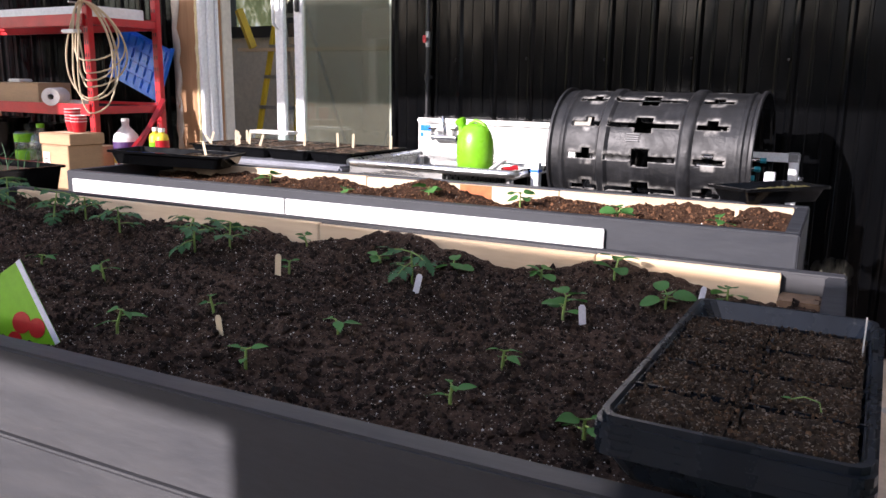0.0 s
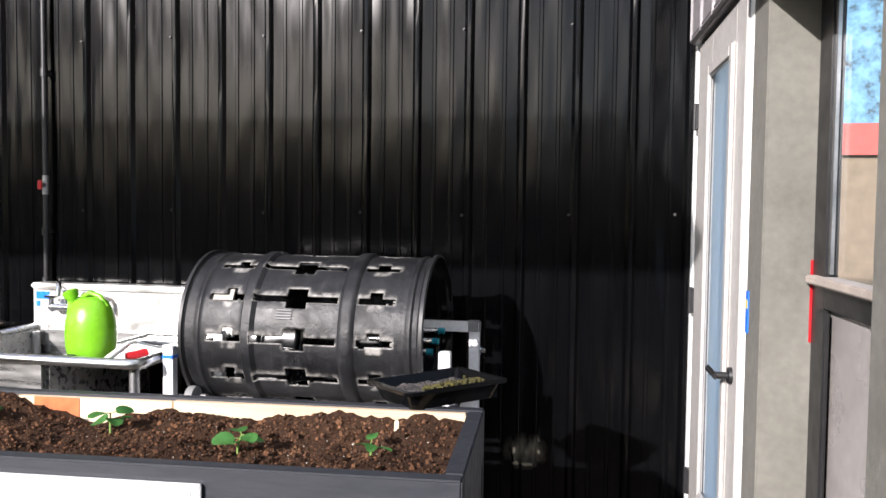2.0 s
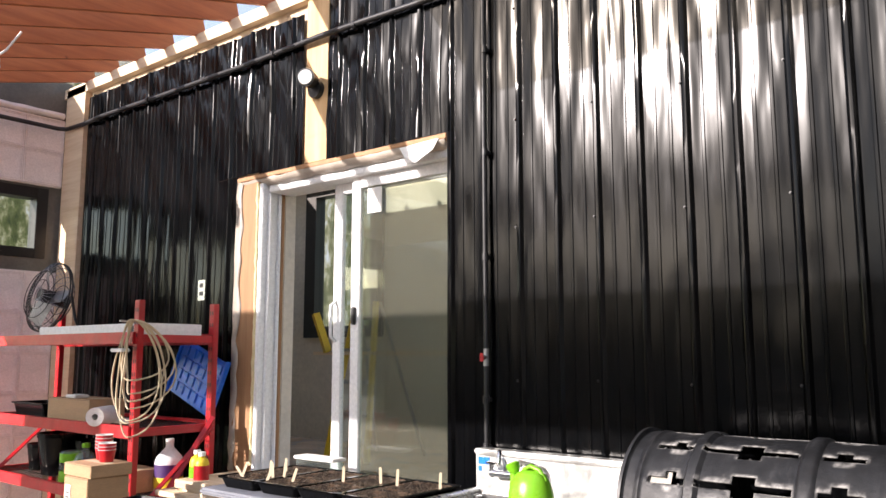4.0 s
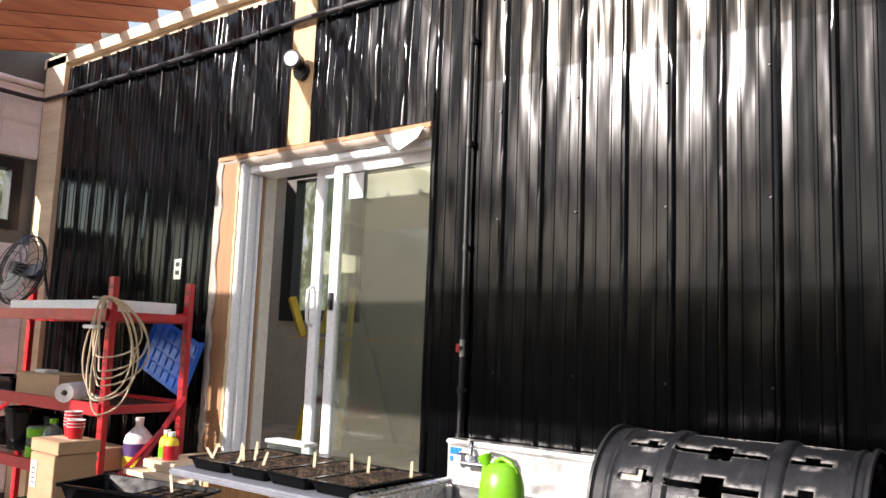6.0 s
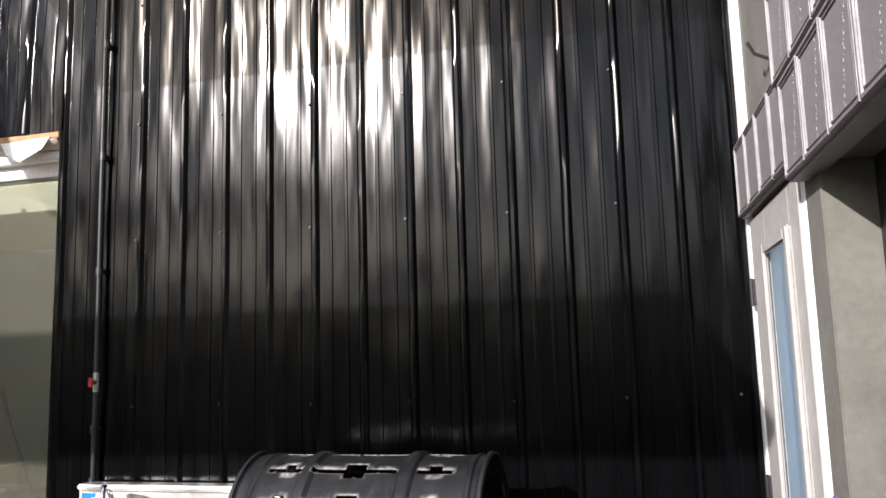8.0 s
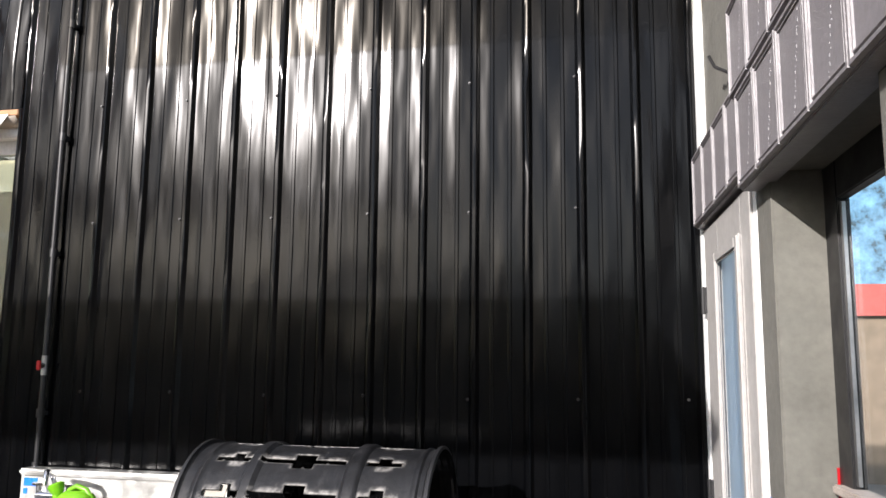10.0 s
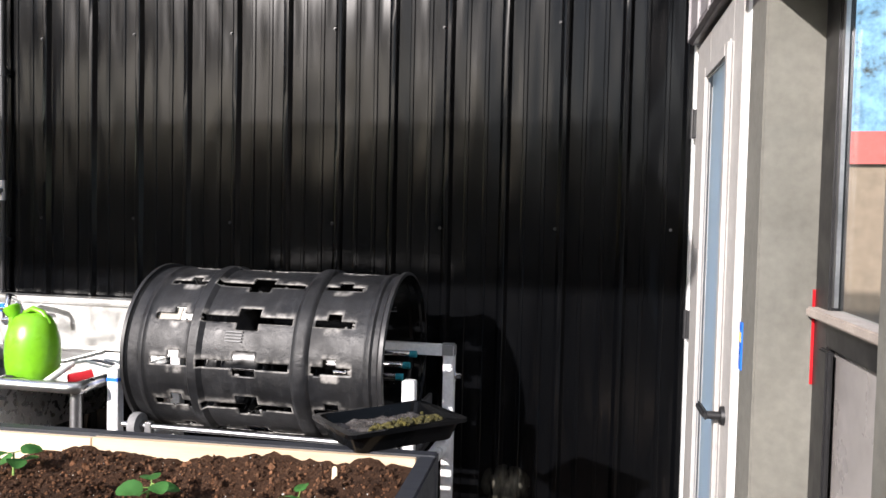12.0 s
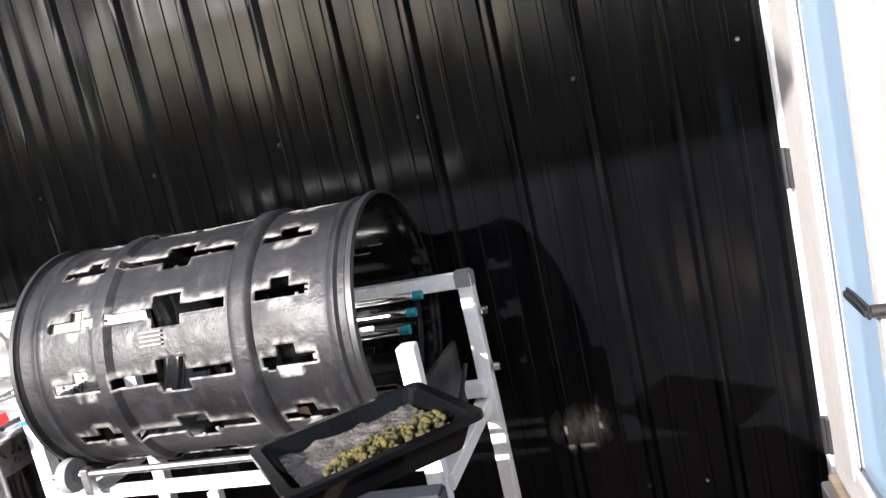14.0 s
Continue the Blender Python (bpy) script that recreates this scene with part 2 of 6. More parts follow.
def drum_mat():
    m = bpy.data.materials.new("weathered_black_poly")
    m.use_nodes = True
    nt, b = links(m)
    c = ramp(nt, tex(nt, 6, 6), [(0.3, (0.0058, 0.0062, 0.0072)), (0.7, (0.013, 0.0137, 0.0155))])
    haze = ramp(nt, tex(nt, 4.2, 6, (1, 1, 1), rough=0.7), [(0.46, (0, 0, 0)), (0.72, (0.6, 0.6, 0.6))])
    c = mix(nt, haze, c, (0.034, 0.034, 0.036))
    sc = ramp(nt, tex(nt, 7, 7, (2.5, 1, 1), rough=0.78), [(0.6, (0, 0, 0)), (0.74, (0.6, 0.6, 0.6))])
    c = mix(nt, sc, c, (0.12, 0.11, 0.1))
    drip = ramp(nt, tex(nt, 9, 7, (5, 0.7, 0.7), rough=0.72), [(0.5, (0, 0, 0)), (0.7, (0.75, 0.75, 0.75))])
    c = mix(nt, drip, c, (0.03, 0.03, 0.032))
    dark = ramp(nt, tex(nt, 13, 6, rough=0.7), [(0.42, (1, 1, 1)), (0.58, (0, 0, 0))])
    c = mix(nt, mix(nt, 0.7, (0, 0, 0), dark), c, (0.006, 0.006, 0.0065))
    at = nt.nodes.new("ShaderNodeAttribute")
    at.attribute_name = "scorch"
    spots = ramp(nt, tex(nt, 26, 5, rough=0.7), [(0.36, (0.1, 0.1, 0.1)), (0.6, (1, 1, 1))])
    c = mix(nt, mix(nt, 1.0, at.outputs["Color"], spots, "MULTIPLY"), c, (0.26, 0.25, 0.235))
    nt.links.new(c, b.inputs["Base Color"])
    r = ramp(nt, tex(nt, 9, 5), [(0.3, (0.34, 0.34, 0.34)), (0.7, (0.6, 0.6, 0.6))])
    nt.links.new(r, b.inputs["Roughness"])
    b.inputs["Specular IOR Level"].default_value = 0.34
    bumped(nt, b, tex(nt, 22, 6, rough=0.65), 0.5, 0.007)
    return m


M_DRUM = drum_mat()


def clear(name, tint, gloss=0.06, haze=0.0, rough=0.02, dusty=False):
    """Thin clear sheet: lets light straight through, with a faint mirror and, if hazy, some diffusion."""
    m = bpy.data.materials.new(name)
    m.use_nodes = True
    nt = m.node_tree
    out = nt.nodes["Material Output"]
    t = nt.nodes.new("ShaderNodeBsdfTransparent")
    t.inputs[0].default_value = (*tint, 1)
    g = nt.nodes.new("ShaderNodeBsdfGlossy")
    g.inputs["Roughness"].default_value = rough
    ms = nt.nodes.new("ShaderNodeMixShader")
    ms.inputs[0].default_value = gloss
    nt.links.new(t.outputs[0], ms.inputs[1])
    nt.links.new(g.outputs[0], ms.inputs[2])
    last = ms
    if haze:
        d = nt.nodes.new("ShaderNodeBsdfDiffuse" if dusty else "ShaderNodeBsdfTranslucent")
        d.inputs[0].default_value = (0.3, 0.29, 0.23, 1) if dusty else (0.8, 0.8, 0.8, 1)
        last = nt.nodes.new("ShaderNodeMixShader")
        last.inputs[0].default_value = haze
        nt.links.new(ms.outputs[0], last.inputs[1])
        nt.links.new(d.outputs[0], last.inputs[2])
    nt.links.new(last.outputs[0], out.inputs[0])
    return m


M_GLASS = clear("window_glass", (0.92, 0.95, 0.93), 0.08)
M_GLASSD = clear("dusty_glass", (0.8, 0.83, 0.77), 0.09, 0.1, 0.02, True)
M_ROOF = clear("clear_polycarbonate", (0.82, 0.845, 0.88), 0.03, 0.06)
M_ROOFW = clear("milky_polycarbonate", (0.74, 0.74, 0.73), 0.03, 0.24)
M_PET = clear("clear_plastic", (0.8, 0.88, 0.85), 0.12, 0.12, 0.1)
M_FROST = clear("frosted_pane", (0.88, 0.95, 1.0), 0.06, 0.5, 0.08)


# mesh helpers
def box(bm, x0, y0, z0, x1, y1, z1, bevel=0.0, m=None):
    mm = Matrix.LocRotScale(((x0 + x1) / 2, (y0 + y1) / 2, (z0 + z1) / 2), None, (abs(x1 - x0), abs(y1 - y0), abs(z1 - z0)))
    r = bmesh.ops.create_cube(bm, size=1, matrix=(m @ mm) if m else mm)
    if bevel:
        es = list({e for v in r["verts"] for e in v.link_edges})
        bmesh.ops.bevel(bm, geom=es, offset=bevel, segments=2, affect="EDGES")


def cyl(bm, p, q, r0, r1=None, seg=16, caps=True):
    p, q = Vector(p), Vector(q)
    d = q - p
    m = Matrix.Translation((p + q) / 2) @ d.to_track_quat("Z", "Y").to_matrix().to_4x4()
    bmesh.ops.create_cone(bm, cap_ends=caps, segments=seg, radius1=r0, radius2=r0 if r1 is None else r1, depth=d.length, matrix=m)


def lathe(bm, prof, seg=32, m=Matrix()):
    """Turn a profile of (radius, height) about z."""
    rings = [[bm.verts.new(m @ Vector((r * math.cos(a), r * math.sin(a), h))) for a in (2 * math.pi * k / seg for k in range(seg))] for r, h in prof]
    for a, b in zip(rings, rings[1:]):
        for k in range(seg):
            bm.faces.new((a[k], a[(k + 1) % seg], b[(k + 1) % seg], b[k]))
    return rings


def tube(bm, pts, r, seg=8):
    pts = [Vector(p) for p in pts]
    prev = None
    for i, p in enumerate(pts):
        d = (pts[min(i + 1, len(pts) - 1)] - pts[max(i - 1, 0)]).normalized()
        q = d.to_track_quat("Z", "Y")
        rr = r[i] if isinstance(r, (list, tuple)) else r
        ring = [bm.verts.new(p + q @ Vector((rr * math.cos(a), rr * math.sin(a), 0))) for a in (2 * math.pi * k / seg for k in range(seg))]
        if prev:
            off = min(range(seg), key=lambda o: sum((prev[k].co - ring[(k + o) % seg].co).length for k in range(seg)))
            ring = ring[off:] + ring[:off]
            for k in range(seg):
                bm.faces.new((prev[k], prev[(k + 1) % seg], ring[(k + 1) % seg], ring[k]))
        prev = ring


def split(ob):
    """Make each loose piece of a part an object of its own under the same parent."""
    src = bmesh.new()
    src.from_mesh(ob.data)
    left, groups = set(src.verts), []
    while left:
        todo, got = [left.pop()], set()
        while todo:
            v = todo.pop()
            got.add(v)
            for e in v.link_edges:
                o = e.other_vert(v)
                if o in left:
                    left.discard(o)
                    todo.append(o)
        groups.append(sorted(v.index for v in got))
    groups.sort()
    old = ob.data
    for k, g in enumerate(groups):
        num = {v: n for n, v in enumerate(g)}
        me = bpy.data.meshes.new(old.name)
        me.from_pydata([old.vertices[v].co for v in g], [], [[num[v] for v in p.vertices] for p in old.polygons if p.vertices[0] in num])
        me.materials.append(old.materials[0])
        if k == 0:
            ob.data = me
        else:
            piece = new(ob.name.split(".")[0], me)
            piece.parent = ob.parent
            piece.matrix_basis = ob.matrix_basis.copy()
    src.free()


def part(name, bm, material, parent=None, label="", smooth=0.0):
    me = bpy.data.meshes.new(name)
    bmesh.ops.recalc_face_normals(bm, faces=bm.faces)
    bm.to_mesh(me)
    bm.free()
    if smooth:
        me.shade_smooth()
        me.set_sharp_from_angle(angle=radians(smooth))
    me.materials.append(material)
    ob = new(name, me)
    ob.parent = parent
    if label:
        tagged(ob, label)
    return ob


def boxes(name, material, parent, *bs, bevel=0.0, label=""):
    bm = bmesh.new()
    for b in bs:
        box(bm, *b, bevel=bevel)
    return part(name, bm, material, parent, label)


def thing(name, label, category, m=None, group="", kind=""):
    ob = new(name)
    ob.empty_display_size = 0.05
    if m is not None:
        ob.matrix_world = m
    return tagged(ob, label, category, group, kind)


def shared(name, src, parent, m):
    ob = new(name, src.data)
    ob.parent = parent
    ob.matrix_basis = m
    return ob


def structure(ob, label, category="wall"):
    return tagged(ob, label, category, kind="structure")

# ---------------- structure ----------------
structure(boxes("ground", M_EARTH, None, (-70, -70, -0.35, 70, 70, -0.02)), "bare gravelly yard around the building", "ground")
structure(boxes("floor", M_FLOOR, None, (-6.2, -6.0, -0.02, 2.0, 0.02, 0.0)), "dusty tan slab floor with bluish smears", "floor")

# north wall: timber core with the doorway, steel sheets on its face
north = structure(boxes("wall_north", M_PINE, None, (-6.2, 0.03, 0, -3.05, 0.3, 3.98), (-1.365, 0.03, 0, 2.2, 0.3, 3.98),
                        (-3.05, 0.03, 2.74, -1.365, 0.3, 3.98), (-3.05, 0.03, 0, -1.365, 0.3, 0.62)), "timber wall clad in black ribbed steel sheets")
PITCH, RIB0 = 0.2286, 0.03


def sheet(x0, x1, z0, z1, warp, seed, lift=0.0, dents=0.0):
    """A ribbed steel sheet: a tall rib every pitch and two low ones between, gently buckled."""
    prof = []
    k = math.floor((x0 - RIB0) / PITCH) - 1
    while RIB0 + k * PITCH < x1 + PITCH:
        c = RIB0 + k * PITCH
        for dx, h in ((-0.022, 0), (-0.0095, 0.018), (-0.0065, 0.0195), (0.0065, 0.0195), (0.0095, 0.018), (0.022, 0), (0.066, 0), (0.0682, 0.0031), (0.07, 0.004), (0.081, 0.004), (0.0828, 0.0031), (0.085, 0), (0.142, 0), (0.1442, 0.0031), (0.146, 0.004), (0.157, 0.004), (0.1588, 0.0031), (0.161, 0)):
            if x0 - 1e-4 <= c + dx <= x1 + 1e-4:
                prof.append((c + dx, h))
        k += 1
    prof = [(x0, prof[0][1])] + prof + [(x1, prof[-1][1])]
    n = max(4, int((z1 - z0) / 0.08))
    bm = bmesh.new()
    rows = []
    for j in range(n + 1):
        z = z0 + (z1 - z0) * j / n
        row = []
        for x, h in prof:
            w = warp * noise.noise(Vector((x * 1.7 + seed, z * 1.3, seed * 3.1))) + warp * 0.35 * noise.noise(Vector((x * 5 + seed, z * 2.6, 4.0)))
            w += warp * 0.5 * noise.noise(Vector((round((x - RIB0) / PITCH - 0.5) * 3.7 + seed, z * 3.1, 8.0)))
            w += dents * noise.noise(Vector((x * 8.0 + seed, z * 3.5, 2.0)))
            row.append(bm.verts.new((x + 0.4 * w, -h - lift + w, z)))
        rows.append(row)
    for a, b in zip(rows, rows[1:]):
        for i in range(len(prof) - 1):
            bm.faces.new((a[i], a[i + 1], b[i + 1], b[i]))
    return part("metal_panel", bm, M_BLACK, north, smooth=25)


xs = [1.895]
x = RIB0 + PITCH * 7 + 0.03
while x > -1.36:
    xs.append(x)
    x -= PITCH * 4
xs.append(-1.36)
for i, (b, a) in enumerate(zip(xs, xs[1:])):
    sheet(a - (0.02 if a > -1.3 else 0), b, 0.01, 3.9, 0.0030, 1.3 + i * 7.7, 0.0012 * (i % 2))
for i, (a, b) in enumerate(((-5.57, -4.70), (-4.72, -3.80), (-3.82, -3.54), (-3.56, -3.30))):
    sheet(a, b, 0.01, 3.87 if i < 3 else 2.80, 0.0035, 40 + i * 5.3, 0.0012 * (i % 2), 0.002)
for i, (a, b, z0, z1) in enumerate(((-3.56, -3.02, 2.80, 3.86), (-3.06, -2.60, 2.79, 3.84), (-2.37, -1.86, 2.785, 3.9), (-1.88, -1.345, 2.79, 3.93))):
    sheet(a, b, z0, z1, 0.014, 70 + i * 4.1, 0.006 + 0.003 * (i % 2), 0.007)
for i, (z, x) in enumerate([(z, RIB0 + PITCH * k - 0.026) for z in (0.18, 1.405, 2.2, 2.78, 3.4) for k in range(-4, 8, 2)] + [(0.184, 1.545), (1.42, 1.808)]):
    bm = bmesh.new()
    cyl(bm, (x, 0.002, z + 0.004 * math.sin(i * 3)), (x, -0.004, z + 0.004 * math.sin(i * 3)), 0.008, 0.006, 8)
    cyl(bm, (x, -0.004, z + 0.004 * math.sin(i * 3)), (x, -0.009, z + 0.004 * math.sin(i * 3)), 0.0042, 0.004, 6)
    part("screw", bm, M_RUBBER if i < 30 else M_CHROME, north)
boxes("corner_trim", M_BLACK, north, (1.855, -0.02, 0.0, 1.895, -0.003, 3.95), bevel=0.003)
boxes("stud", M_PINEV, north, (-2.58, -0.012, 2.79, -2.37, 0.03, 3.98))
# paler pine than the other stud, put in for the sun it lacks
boxes("stud", M_PINE, north, (-5.95, -0.03, 0.0, -5.60, 0.03, 4.0), label="corner stud, paler wood in place of sunlight")
boxes("top_plate", M_PINE, north, (-6.0, -0.03, 3.93, 2.0, 0.03, 4.02))

# horizontal and upright conduit
pipe = thing("black_pipe", "long black plastic pipe along the top of the steel wall", "pipe")
bm = bmesh.new()
tube(bm, [(-5.93, -3.0, 3.62), (-5.9, -0.12, 3.61), (-5.86, -0.06, 3.61), (-5.6, -0.045, 3.61)] + [(-5.6 + 0.4 * k, -0.05 - 0.006 * math.sin(k * 1.7), 3.61 + 0.006 * math.sin(k)) for k in range(1, 19)], 0.02, 10)
part("pipe_run", bm, M_RUBBER, pipe, smooth=40)
for k in range(9):
    bm = bmesh.new()
    cyl(bm, (-5.3 + 0.8 * k, -0.05, 3.61), (-5.27 + 0.8 * k, -0.05, 3.61), 0.026)
    box(bm, -5.3 + 0.8 * k, -0.05, 3.60, -5.27 + 0.8 * k, 0.0, 3.62)
    part("clip", bm, M_RUBBER, pipe)
cond = thing("water_pipe", "slim black upright water pipe with couplings on the steel wall", "pipe")
bm = bmesh.new()
tube(bm, [(-1.086, -0.035, 0.9), (-1.084, -0.036, 1.5), (-1.086, -0.04, 2.3), (-1.09, -0.038, 3.62)], 0.013, 10)
part("pipe_run", bm, M_RUBBER, cond, smooth=40)
for z in (1.06, 1.30, 2.05, 2.62, 3.2):
    bm = bmesh.new()
    cyl(bm, (-1.086, -0.037, z - 0.02), (-1.086, -0.037, z + 0.02), 0.018)
    box(bm, -1.1, -0.037, z - 0.01, -1.072, 0.005, z + 0.01)
    part("coupling", bm, M_RUBBER, cond)
bm = bmesh.new()
cyl(bm, (-1.084, -0.037, 1.475), (-1.084, -0.037, 1.565), 0.015)
cyl(bm, (-1.084, -0.037, 1.52), (-1.084, -0.075, 1.52), 0.012)
valve = part("valve", bm, M_ALU, cond, "pale ball valve with red lever", 40)
bm = bmesh.new()
box(bm, -1.096, -0.082, 1.498, -1.072, -0.073, 1.542, 0.004)
part("lever", bm, M_RED, valve)

# sliding door in the doorway
door = structure(new("door_1"), "white vinyl sliding glass door standing half open", "door")
for nm, b in (("jamb", (-3.048, -0.012, 0.62, -3.008, 0.16, 2.72)), ("jamb_rib", (-3.007, 0.035, 0.69, -2.985, 0.06, 2.65)), ("jamb_rib", (-3.007, 0.12, 0.69, -2.985, 0.145, 2.65)), ("wood_edge", (-3.046, 0.162, 0.62, -3.010, 0.195, 2.72)), ("lining", (-3.048, 0.197, 0.62, -3.014, 0.30, 2.72)), ("jamb", (-1.375, 0.16, 0.62, -1.366, 0.26, 2.72)),
              ("head", (-3.006, 0.04, 2.66, -1.376, 0.26, 2.735)), ("sill", (-3.006, 0.02, 0.62, -1.376, 0.28, 0.67))):
    boxes(nm, {"lining": M_WALLW, "wood_edge": M_REVEAL}.get(nm, M_VINYL), door, b, bevel=0.006)


def sash(x0, x1, y, glass, latch):
    R = 0.012 if latch else 0.075
    g = boxes("sash", M_VINYL, door, (x0, y, 0.67, x0 + 0.075, y + 0.04, 2.66), (x1 - R, y, 0.67, x1, y + 0.04, 2.66), (x0 + 0.075, y, 2.59, x1 - R, y + 0.04, 2.66), (x0 + 0.075, y, 0.67, x1 - R, y + 0.04, 0.77), bevel=0.004)
    boxes("pane", glass, g, (x0 + 0.07, y + 0.017, 0.75, x1 - R + 0.005, y + 0.023, 2.6)).visible_shadow = False
    if latch:
        boxes("latch", M_RUBBER, g, (x0 + 0.02, y - 0.02, 1.72, x0 + 0.055, y + 0.001, 1.83), bevel=0.006)


sash(-2.24, -1.377, 0.10, M_GLASSD, True)
sash(-2.475, -1.43, 0.17, M_GLASS, False)
bm = bmesh.new()
tube(bm, [(-2.445, 0.168, 1.62), (-2.445, 0.125, 1.65), (-2.445, 0.12, 1.75), (-2.445, 0.125, 1.85), (-2.445, 0.168, 1.88)], 0.011)
part("pull_handle", bm, M_VINYL, door, smooth=50)
boxes("sticker", M_PAPER, door, (-2.11, 0.111, 2.42, -1.99, 0.1155, 2.58))

# unfinished trim round the doorway
trim = structure(new("trim"), "unfinished wooden reveal with torn wrap and spray foam", "trim")
boxes("reveal_board", M_REVEAL, trim, (-3.295, -0.008, 0.7, -3.052, 0.028, 2.78), label="raw orange wood beside the door frame")
bm = bmesh.new()
rows = []
for j in range(26):
    z = 0.75 + j * 0.08
    w = 0.04 + 0.045 * noise.noise(Vector((j * 0.4, 3, 1))) + 0.03 * noise.noise(Vector((j * 1.3, 7, 1)))
    rows.append([bm.verts.new((-3.30 + t * (w + 0.03), -0.014 - 0.012 * noise.noise(Vector((j * 0.7, t * 3, 9))), min(z, 2.78))) for t in (0, 0.5, 1)])
for a, b in zip(rows, rows[1:]):
    for i in range(2):
        bm.faces.new((a[i], a[i + 1], b[i + 1], b[i]))
o = part("house_wrap", bm, M_WRAP, trim, "torn tan house wrap edge", 60)
o.modifiers.new("thick", "SOLIDIFY").thickness = 0.003
bm = bmesh.new()
pts = [(-3.052 + 0.012 * noise.noise(Vector((k * 0.9, 2, 2))), -0.012, 0.8 + k * 0.04) for k in range(49)]
tube(bm, pts, [0.013 + 0.007 * noise.noise(Vector((k * 1.9, 5, 5))) for k in range(49)], 7)
part("spray_foam", bm, M_SPRAY, trim, "bead of yellowed spray foam", 60)
boxes("head_board", M_REVEAL, trim, (-3.29, -0.02, 2.755, -1.37, 0.03, 2.785), bevel=0.003)
bm = bmesh.new()
rows = []
for j in range(30):
    x = -3.28 + j * 0.0655
    rows.append([bm.verts.new((x, -0.022 + 0.05 * t + 0.006 * noise.noise(Vector((j * 0.8, t * 4, 1))), 2.755 - t * 0.045 - 0.02 * abs(noise.noise(Vector((j * 0.35, 1, t)))))) for t in (0, 0.5, 1)])
for a, b in zip(rows, rows[1:]):
    for i in range(2):
        bm.faces.new((a[i], a[i + 1], b[i + 1], b[i]))
o = part("house_wrap", bm, M_WRAP, trim, "wrinkled wrap under the door head", 60)
o.modifiers.new("thick", "SOLIDIFY").thickness = 0.003
bm = bmesh.new()
v = [bm.verts.new(p) for p in ((-1.72, -0.02, 2.75), (-1.42, -0.02, 2.76), (-1.44, -0.05, 2.69), (-1.56, -0.06, 2.63), (-1.66, -0.045, 2.68))]
bm.faces.new(v)
o = part("wrap_flap", bm, M_PAPER, trim, "hanging pale flap of wrap")
o.modifiers.new("thick", "SOLIDIFY").thickness = 0.003

# the room behind the sliding door
# east end is left open above 1.3 m, unseen, to let light in
structure(boxes("wall_room", M_WALLW, None, (-6.2, 2.6, 0.55, -5.45, 2.75, 3.6), (-4.35, 2.6, 0.55, 0.5, 2.75, 3.6), (-5.45, 2.6, 0.55, -4.35, 2.75, 1.78), (-5.45, 2.6, 3.4, -4.35, 2.75, 3.6),
                       (-6.2, 0.3, 0.55, -6.05, 2.6, 3.6), (0.35, 0.3, 0.55, 0.5, 2.6, 1.3), (0.35, 0.3, 3.3, 0.5, 2.6, 3.6)), "pale drywall of the room behind the glass door")
# the long gap is added out of view to brighten the inner room
structure(boxes("ceiling_room", M_WALLW, None, (-6.2, 0.3, 3.6, 0.5, 1.0, 3.7), (-6.2, 1.9, 3.6, 0.5, 2.75, 3.7), (-6.2, 1.0, 3.6, -5.9, 1.9, 3.7), (-0.5, 1.0, 3.6, 0.5, 1.9, 3.7)), "pale inner room ceiling with a long gap added for light", "ceiling")
structure(boxes("floor_room", M_FLOOR, None, (-6.2, 0.3, 0.52, 0.5, 2.75, 0.62)), "dusty floor of the inner room", "floor")
w = structure(new("window_1"), "black-framed window in the inner room", "window")
boxes("window_frame", M_DARKF, w, (-5.5, 2.56, 1.72, -5.33, 2.7, 3.46), (-4.47, 2.56, 1.72, -4.3, 2.7, 3.46), (-5.33, 2.56, 1.72, -4.47, 2.7, 1.84), (-5.33, 2.56, 3.3, -4.47, 2.7, 3.46))
boxes("pane", M_GLASS, w, (-5.33, 2.62, 1.84, -4.47, 2.63, 3.3)).visible_shadow = False
ladder = thing("stepladder", "yellow fibreglass stepladder with a plank across it", "ladder")
for a, b in (((-3.95, 1.5, 0.62), (-3.80, 1.7, 2.0)), ((-3.45, 1.5, 0.62), (-3.55, 1.7, 2.0))):
    bm = bmesh.new()
    tube(bm, [a, b], 0.03, 6)
    part("rail", bm, M_YEL, ladder)
for a, b in (((-4.0, 2.2, 0.62), (-3.8, 1.75, 2.0)), ((-3.4, 2.2, 0.62), (-3.55, 1.75, 2.0))):
    bm = bmesh.new()
    tube(bm, [a, b], 0.015, 6)
    part("leg", bm, M_ALU, ladder)
for k in range(4):
    boxes("step", M_ALU, ladder, (-3.9 + 0.03 * k, 1.5 + 0.045 * k, 1.0 + 0.28 * k, -3.48 - 0.02 * k, 1.58 + 0.045 * k, 1.03 + 0.28 * k))
boxes("plank", M_PINE, ladder, (-4.2, 1.55, 1.53, -1.9, 1.68, 1.56), label="plank laid across")
lev = thing("spirit_level", "yellow spirit level leaning on the ladder", "level")
bm = bmesh.new()
tube(bm, [(-3.95, 1.50, 1.56), (-4.07, 1.455, 1.9)], 0.042, 4)
part("body", bm, M_YEL, lev)
saw = thing("sawhorse", "grey metal trestle behind the glass", "trestle")
for a, b in (((-2.35, 1.3, 0.62), (-2.15, 1.5, 1.95)), ((-1.85, 1.3, 0.62), (-2.05, 1.5, 1.95)), ((-2.35, 1.8, 0.62), (-2.15, 1.55, 1.95)), ((-1.8, 1.8, 0.62), (-2.05, 1.55, 1.95))):
    bm = bmesh.new()
    tube(bm, [a, b], 0.018, 6)
    part("leg", bm, M_ALU, saw)
